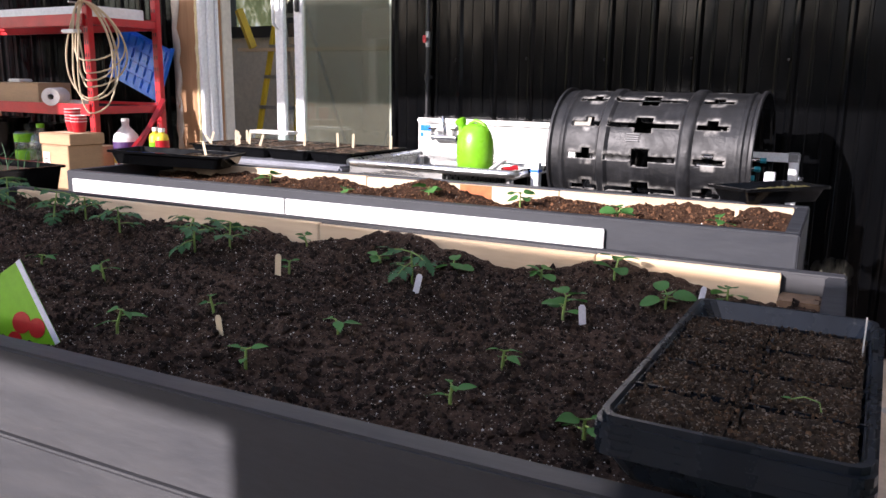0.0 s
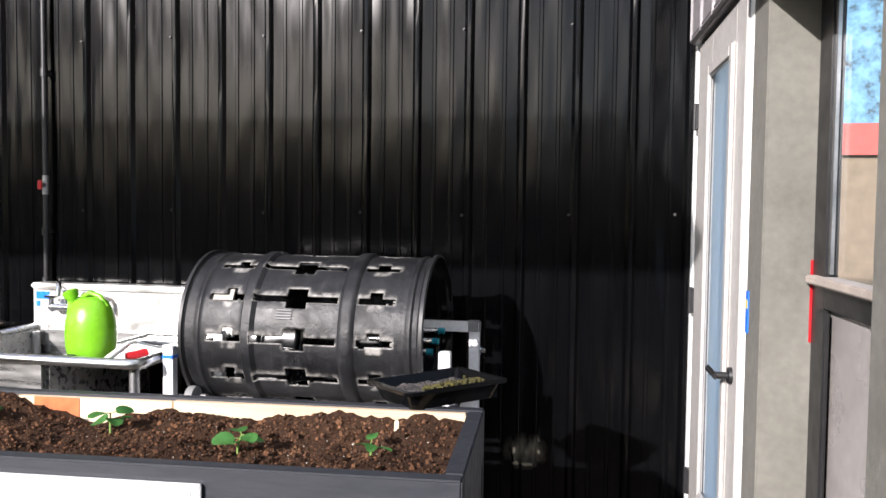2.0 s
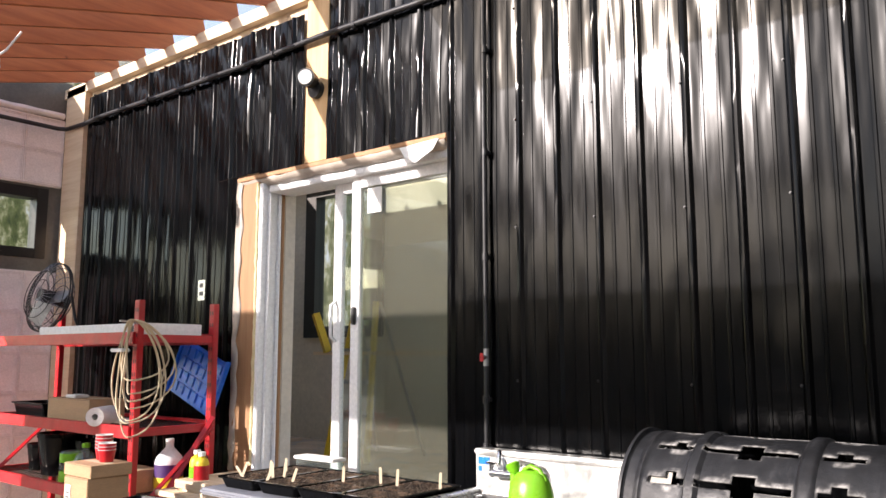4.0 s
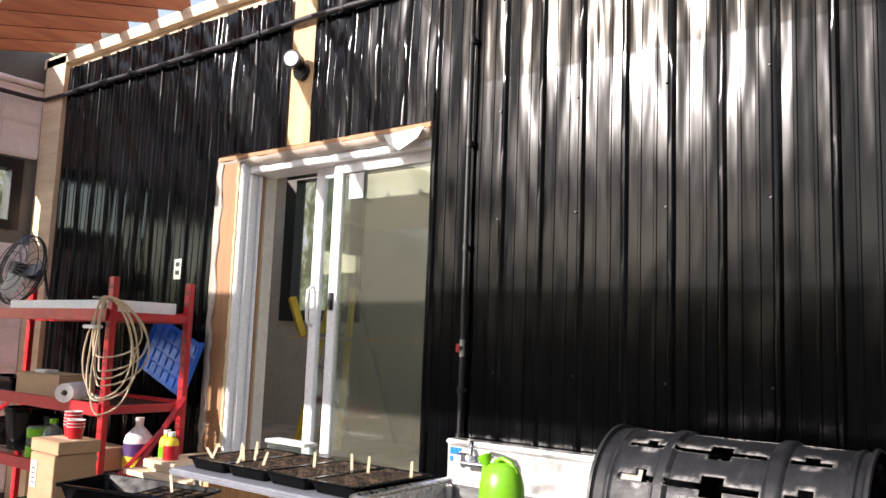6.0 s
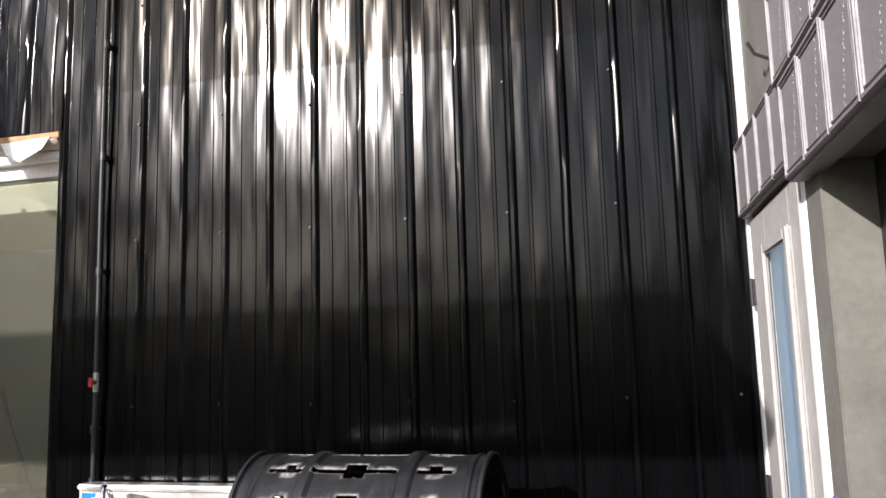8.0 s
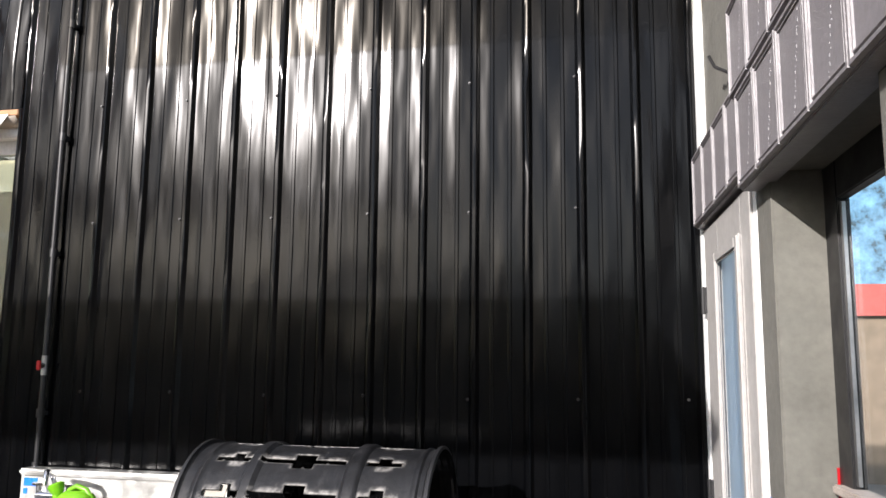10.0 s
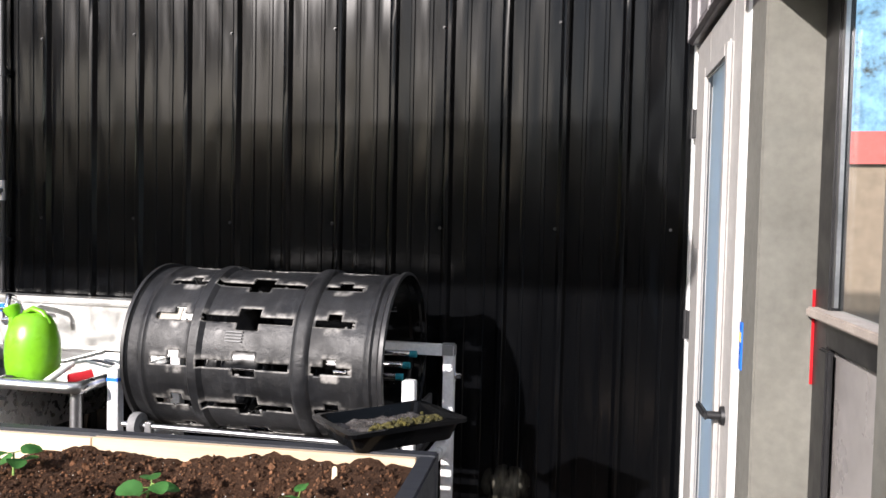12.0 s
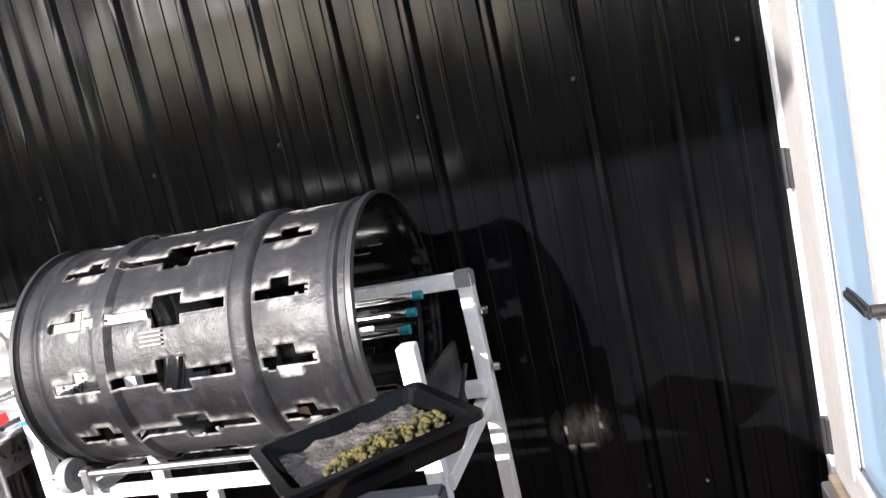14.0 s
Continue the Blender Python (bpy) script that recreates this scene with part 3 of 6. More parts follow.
boxes("top_bar", M_ALU, saw, (-2.2, 1.48, 1.93, -2.0, 1.57, 1.98))

# roof: rafters under clear sheets
roof = structure(new("ceiling"), "clear sheet roof on reddish fir rafters", "ceiling")
SL = math.atan(0.27)
R0 = pose(0, 0, 4.02, math.degrees(SL), 0, 0)
bm = bmesh.new()
for i in range(8):
    box(bm, -5.61 + 0.43 * i, -2.35, 0.0, -5.57 + 0.43 * i, 0.05, 0.14, m=R0)
part("rafters", bm, M_RAFT, roof)
bm = bmesh.new()
box(bm, -6.3, -3.45, 0.142, 2.4, -1.75, 0.15, m=R0)
box(bm, -6.3, -1.75, 0.142, -1.9, 0.35, 0.15, m=R0)
box(bm, -6.3, -6.3, 0.142, 2.4, -4.4, 0.15, m=R0)
box(bm, 0.1, -4.4, 0.142, 2.4, -3.45, 0.15, m=R0)
part("sheet", bm, M_ROOF, roof)
# unseen milky strip along the ridge, guessed in for the mirrored pale band
bm = bmesh.new()
box(bm, -1.9, -1.75, 0.142, 2.4, 0.35, 0.15, m=R0)
part("milky_sheet", bm, M_ROOFW, roof, "unseen milky roof strip added for a pale wall reflection")
# opaque strip not seen, added so its shadow darkens the lower steel wall
bm = bmesh.new()
box(bm, -6.3, -4.4, 0.142, 0.1, -3.45, 0.16, m=R0)
part("solid_sheet", bm, M_WALLW, roof, "opaque strip added out of view to shade the wall")
jb = thing("junction_box", "grey junction box with loose white cables on a rafter", "electrical box")
bm = bmesh.new()
cyl(bm, (-4.40, -1.30, 3.53), (-4.40, -1.30, 3.575), 0.062, 0.066, 8)
cyl(bm, (-4.40, -1.30, 3.522), (-4.40, -1.30, 3.53), 0.07, 0.07, 8)
part("box", bm, M_ALU, jb)
for a, b, c in (((-4.35, -1.3, 3.56), (-4.27, -1.25, 3.62), (-4.17, -1.2, 3.74)), ((-4.36, -1.33, 3.56), (-4.22, -1.4, 3.64), (-4.12, -1.5, 3.72))):
    bm = bmesh.new()
    tube(bm, [a, b, c], 0.008, 6)
    part("cable", bm, M_PAPER, jb, smooth=60)
fl = thing("floodlight", "small round floodlight on the bare stud", "lamp")
bm = bmesh.new()
cyl(bm, (-2.46, -0.012, 3.27), (-2.46, -0.05, 3.27), 0.06)
cyl(bm, (-2.46, -0.03, 3.3), (-2.46, -0.12, 3.34), 0.018)
part("mount", bm, M_RUBBER, fl, smooth=40)
bm = bmesh.new()
cyl(bm, (-2.47, -0.06, 3.325), (-2.43, -0.15, 3.315), 0.05, 0.06, 24)
part("housing", bm, M_RUBBER, fl, smooth=40)
bm = bmesh.new()
cyl(bm, (-2.431, -0.148, 3.315), (-2.427, -0.157, 3.315), 0.05, 0.048, 24)
part("lens", bm, M_PAPER, fl, "white lens", 40)
ol = thing("outlet", "metal outlet box on the steel wall", "outlet")
boxes("plate", M_STEEL, ol, (-3.735, -0.012, 1.93, -3.645, 0.01, 2.08), bevel=0.003)
for z in (1.965, 2.025):
    boxes("socket", M_RUBBER, ol, (-3.71, -0.016, z, -3.67, -0.0125, z + 0.03))


def foam_tiles(parent, u0, u1, z0, z1, nu, nz, m, face=None):
    """Raised pressed squares of a foam block face; m takes (u, out, z)."""
    du, dz = (u1 - u0) / nu, (z1 - z0) / nz
    src = None
    for i in range(nu):
        for j in range(nz):
            if src is None:
                bm = bmesh.new()
                outer = [(-0.5, -0.5), (0.5, -0.5), (0.5, 0.5), (-0.5, 0.5)]
                rings = []
                for s, h in ((0.495, 0.0), (0.485, 0.010), (0.455, 0.010), (0.447, 0.003), (0.43, 0.003), (0.422, 0.008), (0.41, 0.008), (0.402, 0.004)):
                    rings.append([bm.verts.new((2 * a * (du / 2 - (0.5 - s) * 0.26), h, 2 * b * (dz / 2 - (0.5 - s) * 0.26))) for a, b in outer])
                for a, b in zip(rings, rings[1:]):
                    for k in range(4):
                        bm.faces.new((a[k], a[(k + 1) % 4], b[(k + 1) % 4], b[k]))
                bm.faces.new(rings[-1])
                src = part("foam_tile", bm, face or M_FOAM, parent)
                o = src
            else:
                o = shared("foam_tile", src, parent, Matrix())
            o.matrix_basis = m @ Matrix.Translation((u0 + (i + 0.5) * du, 0, z0 + (j + 0.5) * dz))


# east wall, a little out of square: local x runs outwards, local -y runs away from the north wall
EM = pose(1.88, 0, 0, 0, 0, 2.5)
east = structure(new("wall_east"), "bare concrete wall with grey foam block facing")
east.matrix_world = EM
boxes("concrete", M_CONC, east, (0.02, -0.05, 0, 0.3, 0.1, 2.12), (0.02, -0.1, 2.12, 0.3, 0.1, 4.2), (0.0, -1.15, 0.0, 0.15, -0.985, 2.06), (0.02, -6.2, 2.06, 0.2, -0.1, 4.2), (0.02, -6.2, 0, 0.3, -2.7, 2.06), bevel=0.004)
boxes("post", M_CONC, east, (-0.01, -2.1, 0, 0.3, -1.945, 2.06), bevel=0.004, label="grey weathered post")
boxes("strip", M_WHITE, east, (-0.012, -0.075, 0.0, 0.022, -0.03, 3.9), label="white edge strip in the corner")
ME = Matrix(((0, -1, 0, 0), (-1, 0, 0, 0), (0, 0, 1, 0), (0, 0, 0, 1)))
boxes("foam_block", M_FOAM, east, (-0.035, -1.03, 2.085, 0.02, -0.085, 2.375), (-0.05, -2.9, 2.03, 0.02, -1.03, 2.315), (-0.05, -2.9, 2.315, 0.02, -0.96, 2.60), (-0.05, -2.9, 2.60, 0.02, -1.2, 2.885), (-0.05, -2.9, 2.885, 0.02, -1.2, 3.2), bevel=0.004)
foam_tiles(east, 0.09, 1.025, 2.09, 2.37, 4, 1, Matrix.Translation((-0.035, 0, 0)) @ ME)
foam_tiles(east, 1.035, 2.885, 2.035, 2.31, 8, 1, Matrix.Translation((-0.05, 0, 0)) @ ME)
foam_tiles(east, 0.965, 2.885, 2.32, 2.595, 8, 1, Matrix.Translation((-0.05, 0, 0)) @ ME)
foam_tiles(east, 1.205, 2.885, 2.605, 3.19, 7, 2, Matrix.Translation((-0.05, 0, 0)) @ ME)
# unreadable white lettering pressed into the foam squares
for i in range(7):
    bm = bmesh.new()
    y0, z0 = (-1.15 - 0.231 * i, 2.06) if i < 4 else (-1.085 - 0.24 * (i - 4), 2.345)
    for k in range(22):
        dy, dz = 0.004 * math.sin(k * 2.3 + i) + 0.0028 * k, 0.010 * k + 0.002 * math.sin(k * 5.1 + i)
        box(bm, -0.0548, y0 - dy, z0 + dz, -0.0535, y0 - dy - 0.0025, z0 + dz + 0.004 + 0.003 * math.sin(k * 3.7))
    part("lettering", bm, M_PRINT, east, "faint pale print")["kind"] = "stuff"
# low concrete ledge under the window, faced with foam squares
boxes("ledge", M_CONC, east, (-0.02, -2.9, 0.0, 0.128, -1.152, 0.56), (-0.02, -1.152, 0.0, -0.002, -1.10, 0.56), bevel=0.006, label="pale concrete ledge under the window")
boxes("foam_block", M_FOAM_LIGHTENED, east, (-0.05, -2.9, 0.02, -0.0205, -1.09, 0.535), bevel=0.004)
foam_tiles(east, 1.10, 2.88, 0.03, 0.53, 7, 2, Matrix.Translation((-0.05, 0, 0)) @ ME, M_FOAM_LIGHTENED)
bm = bmesh.new()
tube(bm, [(0.03, -0.62, 2.52), (-0.03, -0.60, 2.56), (-0.05, -0.6, 2.6)], 0.006, 6)
part("tie_wire", bm, M_RUBBER, east, "bent black wire", 50)

d2 = structure(new("door_2"), "white half-glazed door with black lever handle, closed", "door")
d2.matrix_world = EM
boxes("leaf", M_DOORP, d2, (-0.01, -0.40, 0.24, 0.035, -0.115, 2.07), (-0.01, -0.935, 0.24, 0.035, -0.80, 2.07), (-0.01, -0.80, 1.93, 0.035, -0.40, 2.07), (-0.01, -0.80, 0.24, 0.035, -0.40, 0.40), bevel=0.003)
boxes("glass_bead", M_DOORP, d2, (-0.028, -0.425, 0.37, -0.01, -0.38, 1.95), (-0.028, -0.82, 0.37, -0.01, -0.775, 1.95), (-0.028, -0.775, 1.905, -0.01, -0.425, 1.95), (-0.028, -0.775, 0.37, -0.01, -0.425, 0.415), bevel=0.007)
boxes("pane", M_FROST, d2, (0.0, -0.795, 0.40, 0.012, -0.405, 1.93), label="pale bluish frosted pane")
boxes("frame", M_VINYL, d2, (0.0, -0.115, 0.2, 0.05, -0.078, 2.1), (0.0, -0.985, 0.2, 0.05, -0.928, 2.1), bevel=0.004)
boxes("threshold", M_DOORP, d2, (-0.045, -1.085, 0.0, -0.0005, -0.08, 0.2), bevel=0.004, label="grey painted board under the door")
boxes("kick_board", M_PINE, d2, (-0.03, -0.93, 0.2, 0.02, -0.115, 0.238), bevel=0.003)
for z in (0.35, 1.077, 1.80):
    h = boxes("hinge", M_RUBBER, d2, (-0.02, -0.135, z - 0.05, 0.0, -0.1, z + 0.05), bevel=0.002)
    bm = bmesh.new()
    cyl(bm, (-0.022, -0.115, z - 0.052), (-0.022, -0.115, z + 0.052), 0.008)
    part("pin", bm, M_RUBBER, h)
hd = new("handle")
hd.parent = d2
bm = bmesh.new()
cyl(bm, (-0.008, -0.86, 0.925), (-0.02, -0.86, 0.925), 0.027, 0.025, 20)
cyl(bm, (-0.02, -0.86, 0.925), (-0.055, -0.86, 0.925), 0.011)
part("rose", bm, M_RUBBER, hd, smooth=40)
bm = bmesh.new()
box(bm, -0.066, -0.87, 0.912, -0.05, -0.73, 0.935, 0.006)
part("lever", bm, M_RUBBER, hd)
tg = thing("blue_sticker", "small blue and yellow sticker on the concrete pier", "sticker", EM)
boxes("sheet", M_BLUE, tg, (-0.0035, -1.02, 1.08, 0.0, -0.995, 1.2))
boxes("print", M_YEL, tg, (-0.0045, -1.015, 1.15, -0.0035, -1.0, 1.175))

w2 = structure(new("window_2"), "tall black-framed window with a dusty ledge", "window")
w2.matrix_world = EM
boxes("window_frame", M_DARKF, w2, (0.13, -1.25, 0.05, 0.162, -1.15, 2.06), (0.13, -2.7, 0.05, 0.162, -2.6, 2.06), (0.13, -2.6, 1.96, 0.162, -1.25, 2.06), (0.13, -2.6, 0.05, 0.162, -1.25, 0.15), bevel=0.004)
boxes("transom", M_DARKF, w2, (0.128, -2.6, 1.18, 0.165, -1.25, 1.24), (0.115, -1.30, 0.15, 0.13, -1.24, 1.18), bevel=0.004)
boxes("window_sill", mat("dusty_ledge", (0.35, 0.3, 0.26), 0.9, var=0.2, scale=12), w2, (0.105, -2.6, 1.24, 0.165, -1.17, 1.262), bevel=0.004, label="ledge grey with dust")
boxes("pane", M_GLASS, w2, (0.147, -2.6, 1.26, 0.153, -1.25, 1.96)).visible_shadow = False
boxes("pane", mat("grey_lower_pane", (0.3, 0.28, 0.27), 0.3, var=0.2, scale=2), w2, (0.147, -2.6, 0.15, 0.153, -1.25, 1.18), label="clouded lower pane")
boxes("sash_edge", M_ALU, w2, (0.136, -1.268, 1.27, 0.145, -1.251, 1.95))
boxes("tape", M_RED, w2, (0.124, -1.153, 1.08, 0.13, -1.1505, 1.3), label="strip of red tape")
hose = thing("garden_stake", "green plastic stake leaning by the window", "stake")
bm = bmesh.new()
tube(bm, [(1.865, -1.50, 0.0), (1.90, -2.16, 0.90)], 0.014, 8)
part("rod", bm, M_DKGREEN, hose, smooth=50)
structure(boxes("backdrop", M_BACKSKY, None, (1.5, 16.0, 0.0, 14, 16.1, 9)), "self-glowing far branches and blue sky outside", "backdrop")
shed = thing("red_shed", "red and tan shed seen through the window", "shed")
boxes("wall", mat("tan_siding", (0.13, 0.1, 0.08), 0.8), shed, (2.6, 9.0, -0.02, 9, 10, 2.3))
boxes("roof", mat("red_siding", (0.28, 0.05, 0.05), 0.6), shed, (2.5, 8.9, 2.3, 9.1, 10.1, 2.75))

# west wall
west = structure(new("wall_west"), "grey foam block wall over bare concrete")
west.matrix_world = pose(-5.95, 0, 0, 0, 0, 0)
boxes("concrete", M_CONC, west, (-0.3, -1.0, 1.95, -0.06, 0.05, 2.40), (-0.3, -0.12, 2.40, -0.06, 0.05, 3.05), (-0.3, -6.2, 3.05, -0.06, 0.05, 4.1), (-0.3, -0.70, 0, -0.06, 0.05, 1.95), (-0.3, -6.2, 0, -0.06, -4.3, 3.05), (-0.3, -4.3, 2.75, -0.06, -1.0, 3.05))
MW = Matrix(((0, 1, 0, 0), (-1, 0, 0, 0), (0, 0, 1, 0), (0, 0, 0, 1)))
boxes("foam_block", M_FOAM_LIGHTENED, west, (-0.06, -6.0, 3.07, -0.03, -0.02, 3.72), (-0.06, -0.99, 2.03, -0.03, -0.61, 2.38), (-0.06, -0.60, 0.1, -0.025, -0.02, 2.28), bevel=0.004)
foam_tiles(west, 0.02, 3.6, 3.08, 3.71, 10, 2, Matrix.Translation((-0.03, 0, 0)) @ MW, M_FOAM_LIGHTENED)
foam_tiles(west, 0.615, 0.985, 2.035, 2.375, 1, 1, Matrix.Translation((-0.03, 0, 0)) @ MW, M_FOAM_LIGHTENED)
foam_tiles(west, 0.025, 0.595, 0.12, 2.27, 2, 6, Matrix.Translation((-0.025, 0, 0)) @ MW, M_FOAM_LIGHTENED)
bm = bmesh.new()
tube(bm, [(-0.03 + 0.012 * math.sin(k * 1.3), -0.04 - 0.12 * k, 3.755 + 0.02 * noise.noise(Vector((k * 0.6, 3, 2)))) for k in range(28)], [0.032 + 0.012 * noise.noise(Vector((k * 0.9, 1, 6))) for k in range(28)], 9)
part("vapour_sheet", bm, M_WRAPW, west, "folded white plastic sheet along the top", 60)
w3 = structure(new("window_3"), "small black-framed window with a crank", "window")
w3.matrix_world = pose(-5.95, 0, 0)
boxes("window_frame", M_DARKF, w3, (-0.2, -1.0, 2.40, -0.05, -0.9, 3.05), (-0.2, -0.22, 2.40, -0.05, -0.12, 3.05), (-0.2, -0.9, 2.95, -0.05, -0.22, 3.05), (-0.2, -0.9, 2.40, -0.05, -0.22, 2.49), bevel=0.004)
boxes("pane", M_GLASS, w3, (-0.15, -0.9, 2.49, -0.14, -0.22, 2.95)).visible_shadow = False
boxes("crank", M_RUBBER, w3, (-0.06, -0.62, 2.44, -0.02, -0.5, 2.47))
w4 = structure(new("window_4"), "tall glazed opening beside the shelving, unseen far part added for light", "window")
w4.matrix_world = pose(-5.95, 0, 0)
# beyond y -1.05 the glazing is added, unseen, for sky light and rib reflections
boxes("window_frame", M_DARKF, w4, (-0.2, -0.79, 0.0, -0.05, -0.702, 1.948), (-0.2, -1.0, 1.87, -0.05, -0.79, 1.948), (-0.2, -1.05, 0.0, -0.05, -1.0, 2.75), (-0.2, -4.3, 0.0, -0.05, -4.2, 2.75), (-0.2, -4.2, 2.68, -0.05, -1.05, 2.75))
boxes("pane", M_GLASS, w4, (-0.15, -4.2, 0.02, -0.14, -1.05, 2.68)).visible_shadow = False
boxes("pane", M_GLASS, w4, (-0.15, -1.0, 0.02, -0.14, -0.79, 1.87)).visible_shadow = False
structure(boxes("backdrop", M_BACK, None, (-12, -9, -0.02, -11.9, 0.2, 0.5), (-12, 0.2, -0.02, -11.9, 5, 7), (-12, 8.0, 0, 2, 8.1, 7)), "self-glowing far trees outside", "backdrop")

# dark screen put out of view so low sky won't mirror in steel
structure(boxes("backdrop", mat("far_conifers", (0.03, 0.04, 0.025), 0.95, var=0.5, scale=0.5), None, (-60, -32, -0.02, 60, -31.5, 5.6)), "unseen dark screen added to dim wall reflections", "backdrop")
# south wall, unseen: low windows under a deep header, placed to shape the sun
structure(boxes("wall_south", M_WALLW, None, (-6.25, -6.0, 1.9, 2.4, -5.8, 2.335), (-6.25, -6.0, 0, 2.4, -5.8, 0.9), (-6.25, -6.0, 0.9, -5.9, -5.8, 1.9), (-4.8, -6.0, 0.9, -4.6, -5.8, 1.9), (-3.55, -6.0, 0.9, -3.35, -5.8, 1.9), (-2.4, -6.0, 0.9, -2.2, -5.8, 1.9), (-0.25, -6.0, 0.9, 0.0, -5.8, 1.9), (0.9, -6.0, 0.9, 2.4, -5.8, 1.9)), "unseen pale wall, low windows and deep header placed to shape sunlight")

# ---------------- raised beds ----------------
def raised_bed(label, m, length, depth, pine_ends):
    """Origin at the top rear corner's foot; the bed runs to -x and -y. Stacked painted planks, bare pine inside."""
    bed = thing("raised_bed", label, "planter", m, "raised beds")
    T, H, n = 0.042, 0.875, 6
    h = H / n
    for k in range(n):
        z0, z1 = k * h + (0.003 if k else 0), (k + 1) * h
        jit = 0.002 * math.sin(k * 4.1)
        for b in ((-length, -depth + jit, z0, 0, -depth + T + jit, z1), (-length, -T, z0, 0, 0, z1), (-T, -depth + T + 0.003, z0, -0.001 + jit, -T - 0.003, z1), (-length, -depth + T + 0.003, z0, -length + T, -T - 0.003, z1)):
            boxes("plank", M_CHAR, bed, b, bevel=0.004)
    x = -length + T + 0.03
    for i, e in enumerate(pine_ends):
        boxes("liner_board", M_PINE, bed, (x + 0.003, -T - 0.022, 0.3, e, -T - 0.001, H - 0.004 - 0.003 * (i % 2)), bevel=0.002, label="bare pine inner board")
        x = e
    boxes("liner_board", M_PINE, bed, (-length + T + 0.03, -depth + T + 0.001, 0.3, -0.1, -depth + T + 0.014, H - 0.03), bevel=0.002)
    for cx in (-T - 0.088, -length + T + 0.002):
        for cy in (-T - 0.088, -depth + T + 0.016):
            if cx > -1 and cy > -0.2 and pine_ends[-1] > -0.06:
                continue
            boxes("corner_post", M_DARKWOOD, bed, (cx, cy, 0.2, cx + 0.086, cy + 0.086, H - 0.045), bevel=0.004, label="damp brown corner post")
    return bed


A = pose(1.39, -2.29, 0, 0, 0, 3.4)
B = pose(1.2, -1.235, 0, 0, 0, 3.8)
LA, DA, LB, DB = 2.78, 1.20, 2.95, 0.615
bed_a = raised_bed("charcoal-painted plank raised bed lined with bare pine", A, LA, DA, (-1.37, -0.55, -0.13))
bed_b = raised_bed("charcoal plank raised bed with white panels on its face", B, LB, DB, (-1.75, -0.88, -0.046))
boxes("patch_block", M_RAFT, bed_b, (-1.30, -0.066, 0.80, -1.16, -0.064, 0.868), label="short orange offcut")
# white embossed panels on the face of the second bed
for x0, x1 in ((-2.9, -1.76), (-1.752, -0.545)):
    pn = boxes("white_panel", M_WHITE, bed_b, (x0, -DB - 0.012, 0.702 if x0 > -2 else 0.70, x1, -DB - 0.001, 0.842), bevel=0.002, label="white embossed drawer-front panel")
    n = 4 if x0 < -2 else 3
    ws = [0.25, 0.25, 0.25, 0.25] if n == 4 else [0.25, 0.25, 0.5]
    u = x0 + 0.015
    for w_ in ws:
        e = u + w_ * (x1 - x0 - 0.03)
        bm = bmesh.new()
        for b in ((u + 0.006, 0.718, e - 0.006, 0.7205), (u + 0.006, 0.826, e - 0.006, 0.8285), (u + 0.006, 0.7205, u + 0.009, 0.826), (e - 0.009, 0.7205, e - 0.006, 0.826)):
            box(bm, b[0], -DB - 0.0145, b[1], b[2], -DB - 0.0115, b[3])
        part("bead", bm, M_VINYL, pn)
        bm = bmesh.new()
        cyl(bm, (e - 0.02, -DB - 0.0115, 0.775), (e - 0.02, -DB - 0.016, 0.775), 0.004, seg=8)
        part("screw", bm, M_ALU, pn)
        u = e


def soil_height(x, y, seed, x0, x1, y0, y1):
    v = Vector((x, y, seed))
    h = 0.022 * noise.noise(v * 2.3) + 0.016 * noise.noise(v * 6.0) + 0.012 * noise.noise(v * 15.0) + 0.010 * noise.noise(v * 36.0) + 0.006 * noise.noise(v * 80.0)
    back = max(0.0, 1 - (y1 - y) / 0.16)
    return h + back * 0.03 * (0.8 + 1.7 * noise.noise(Vector((x * 3.2, 1.0, seed))))


def soil(name, label, mt, m, x0, x1, y0, y1, z, seed, step):
    nx, ny = int((x1 - x0) / step), int((y1 - y0) / step)
    X, Y = np.linspace(x0, x1, nx), np.linspace(y0, y1, ny)
    verts = [(float(a), float(b), z + soil_height(a, b, seed, x0, x1, y0, y1)) for b in Y for a in X]
    faces = [(j * nx + i, j * nx + i + 1, (j + 1) * nx + i + 1, (j + 1) * nx + i) for j in range(ny - 1) for i in range(nx - 1)]
    n = len(verts)
    verts += [(x0, y0, 0.25), (x1, y0, 0.25), (x1, y1, 0.25), (x0, y1, 0.25)]
    faces += [(n, n + 1, n + 2, n + 3), (n, n + 1, nx - 1, 0)]
    me = bpy.data.meshes.new(name)
    me.from_pydata(verts, [], faces)
    me.shade_smooth()
    me.materials.append(mt)
    ob = new(name, me)
    ob.matrix_world = m
    return tagged(ob, label, "soil", kind="stuff")


soil("soil", "dark crumbly potting soil with perlite in the planter", M_SOILA, A, -LA + 0.045, -0.045, -DA + 0.045, -0.066, 0.812, 3.0, 0.011)
soil("soil", "sunlit brown peat soil in the planter", M_SOILB, B, -LB + 0.045, -0.045, -DB + 0.045, -0.066, 0.815, 9.0, 0.010)


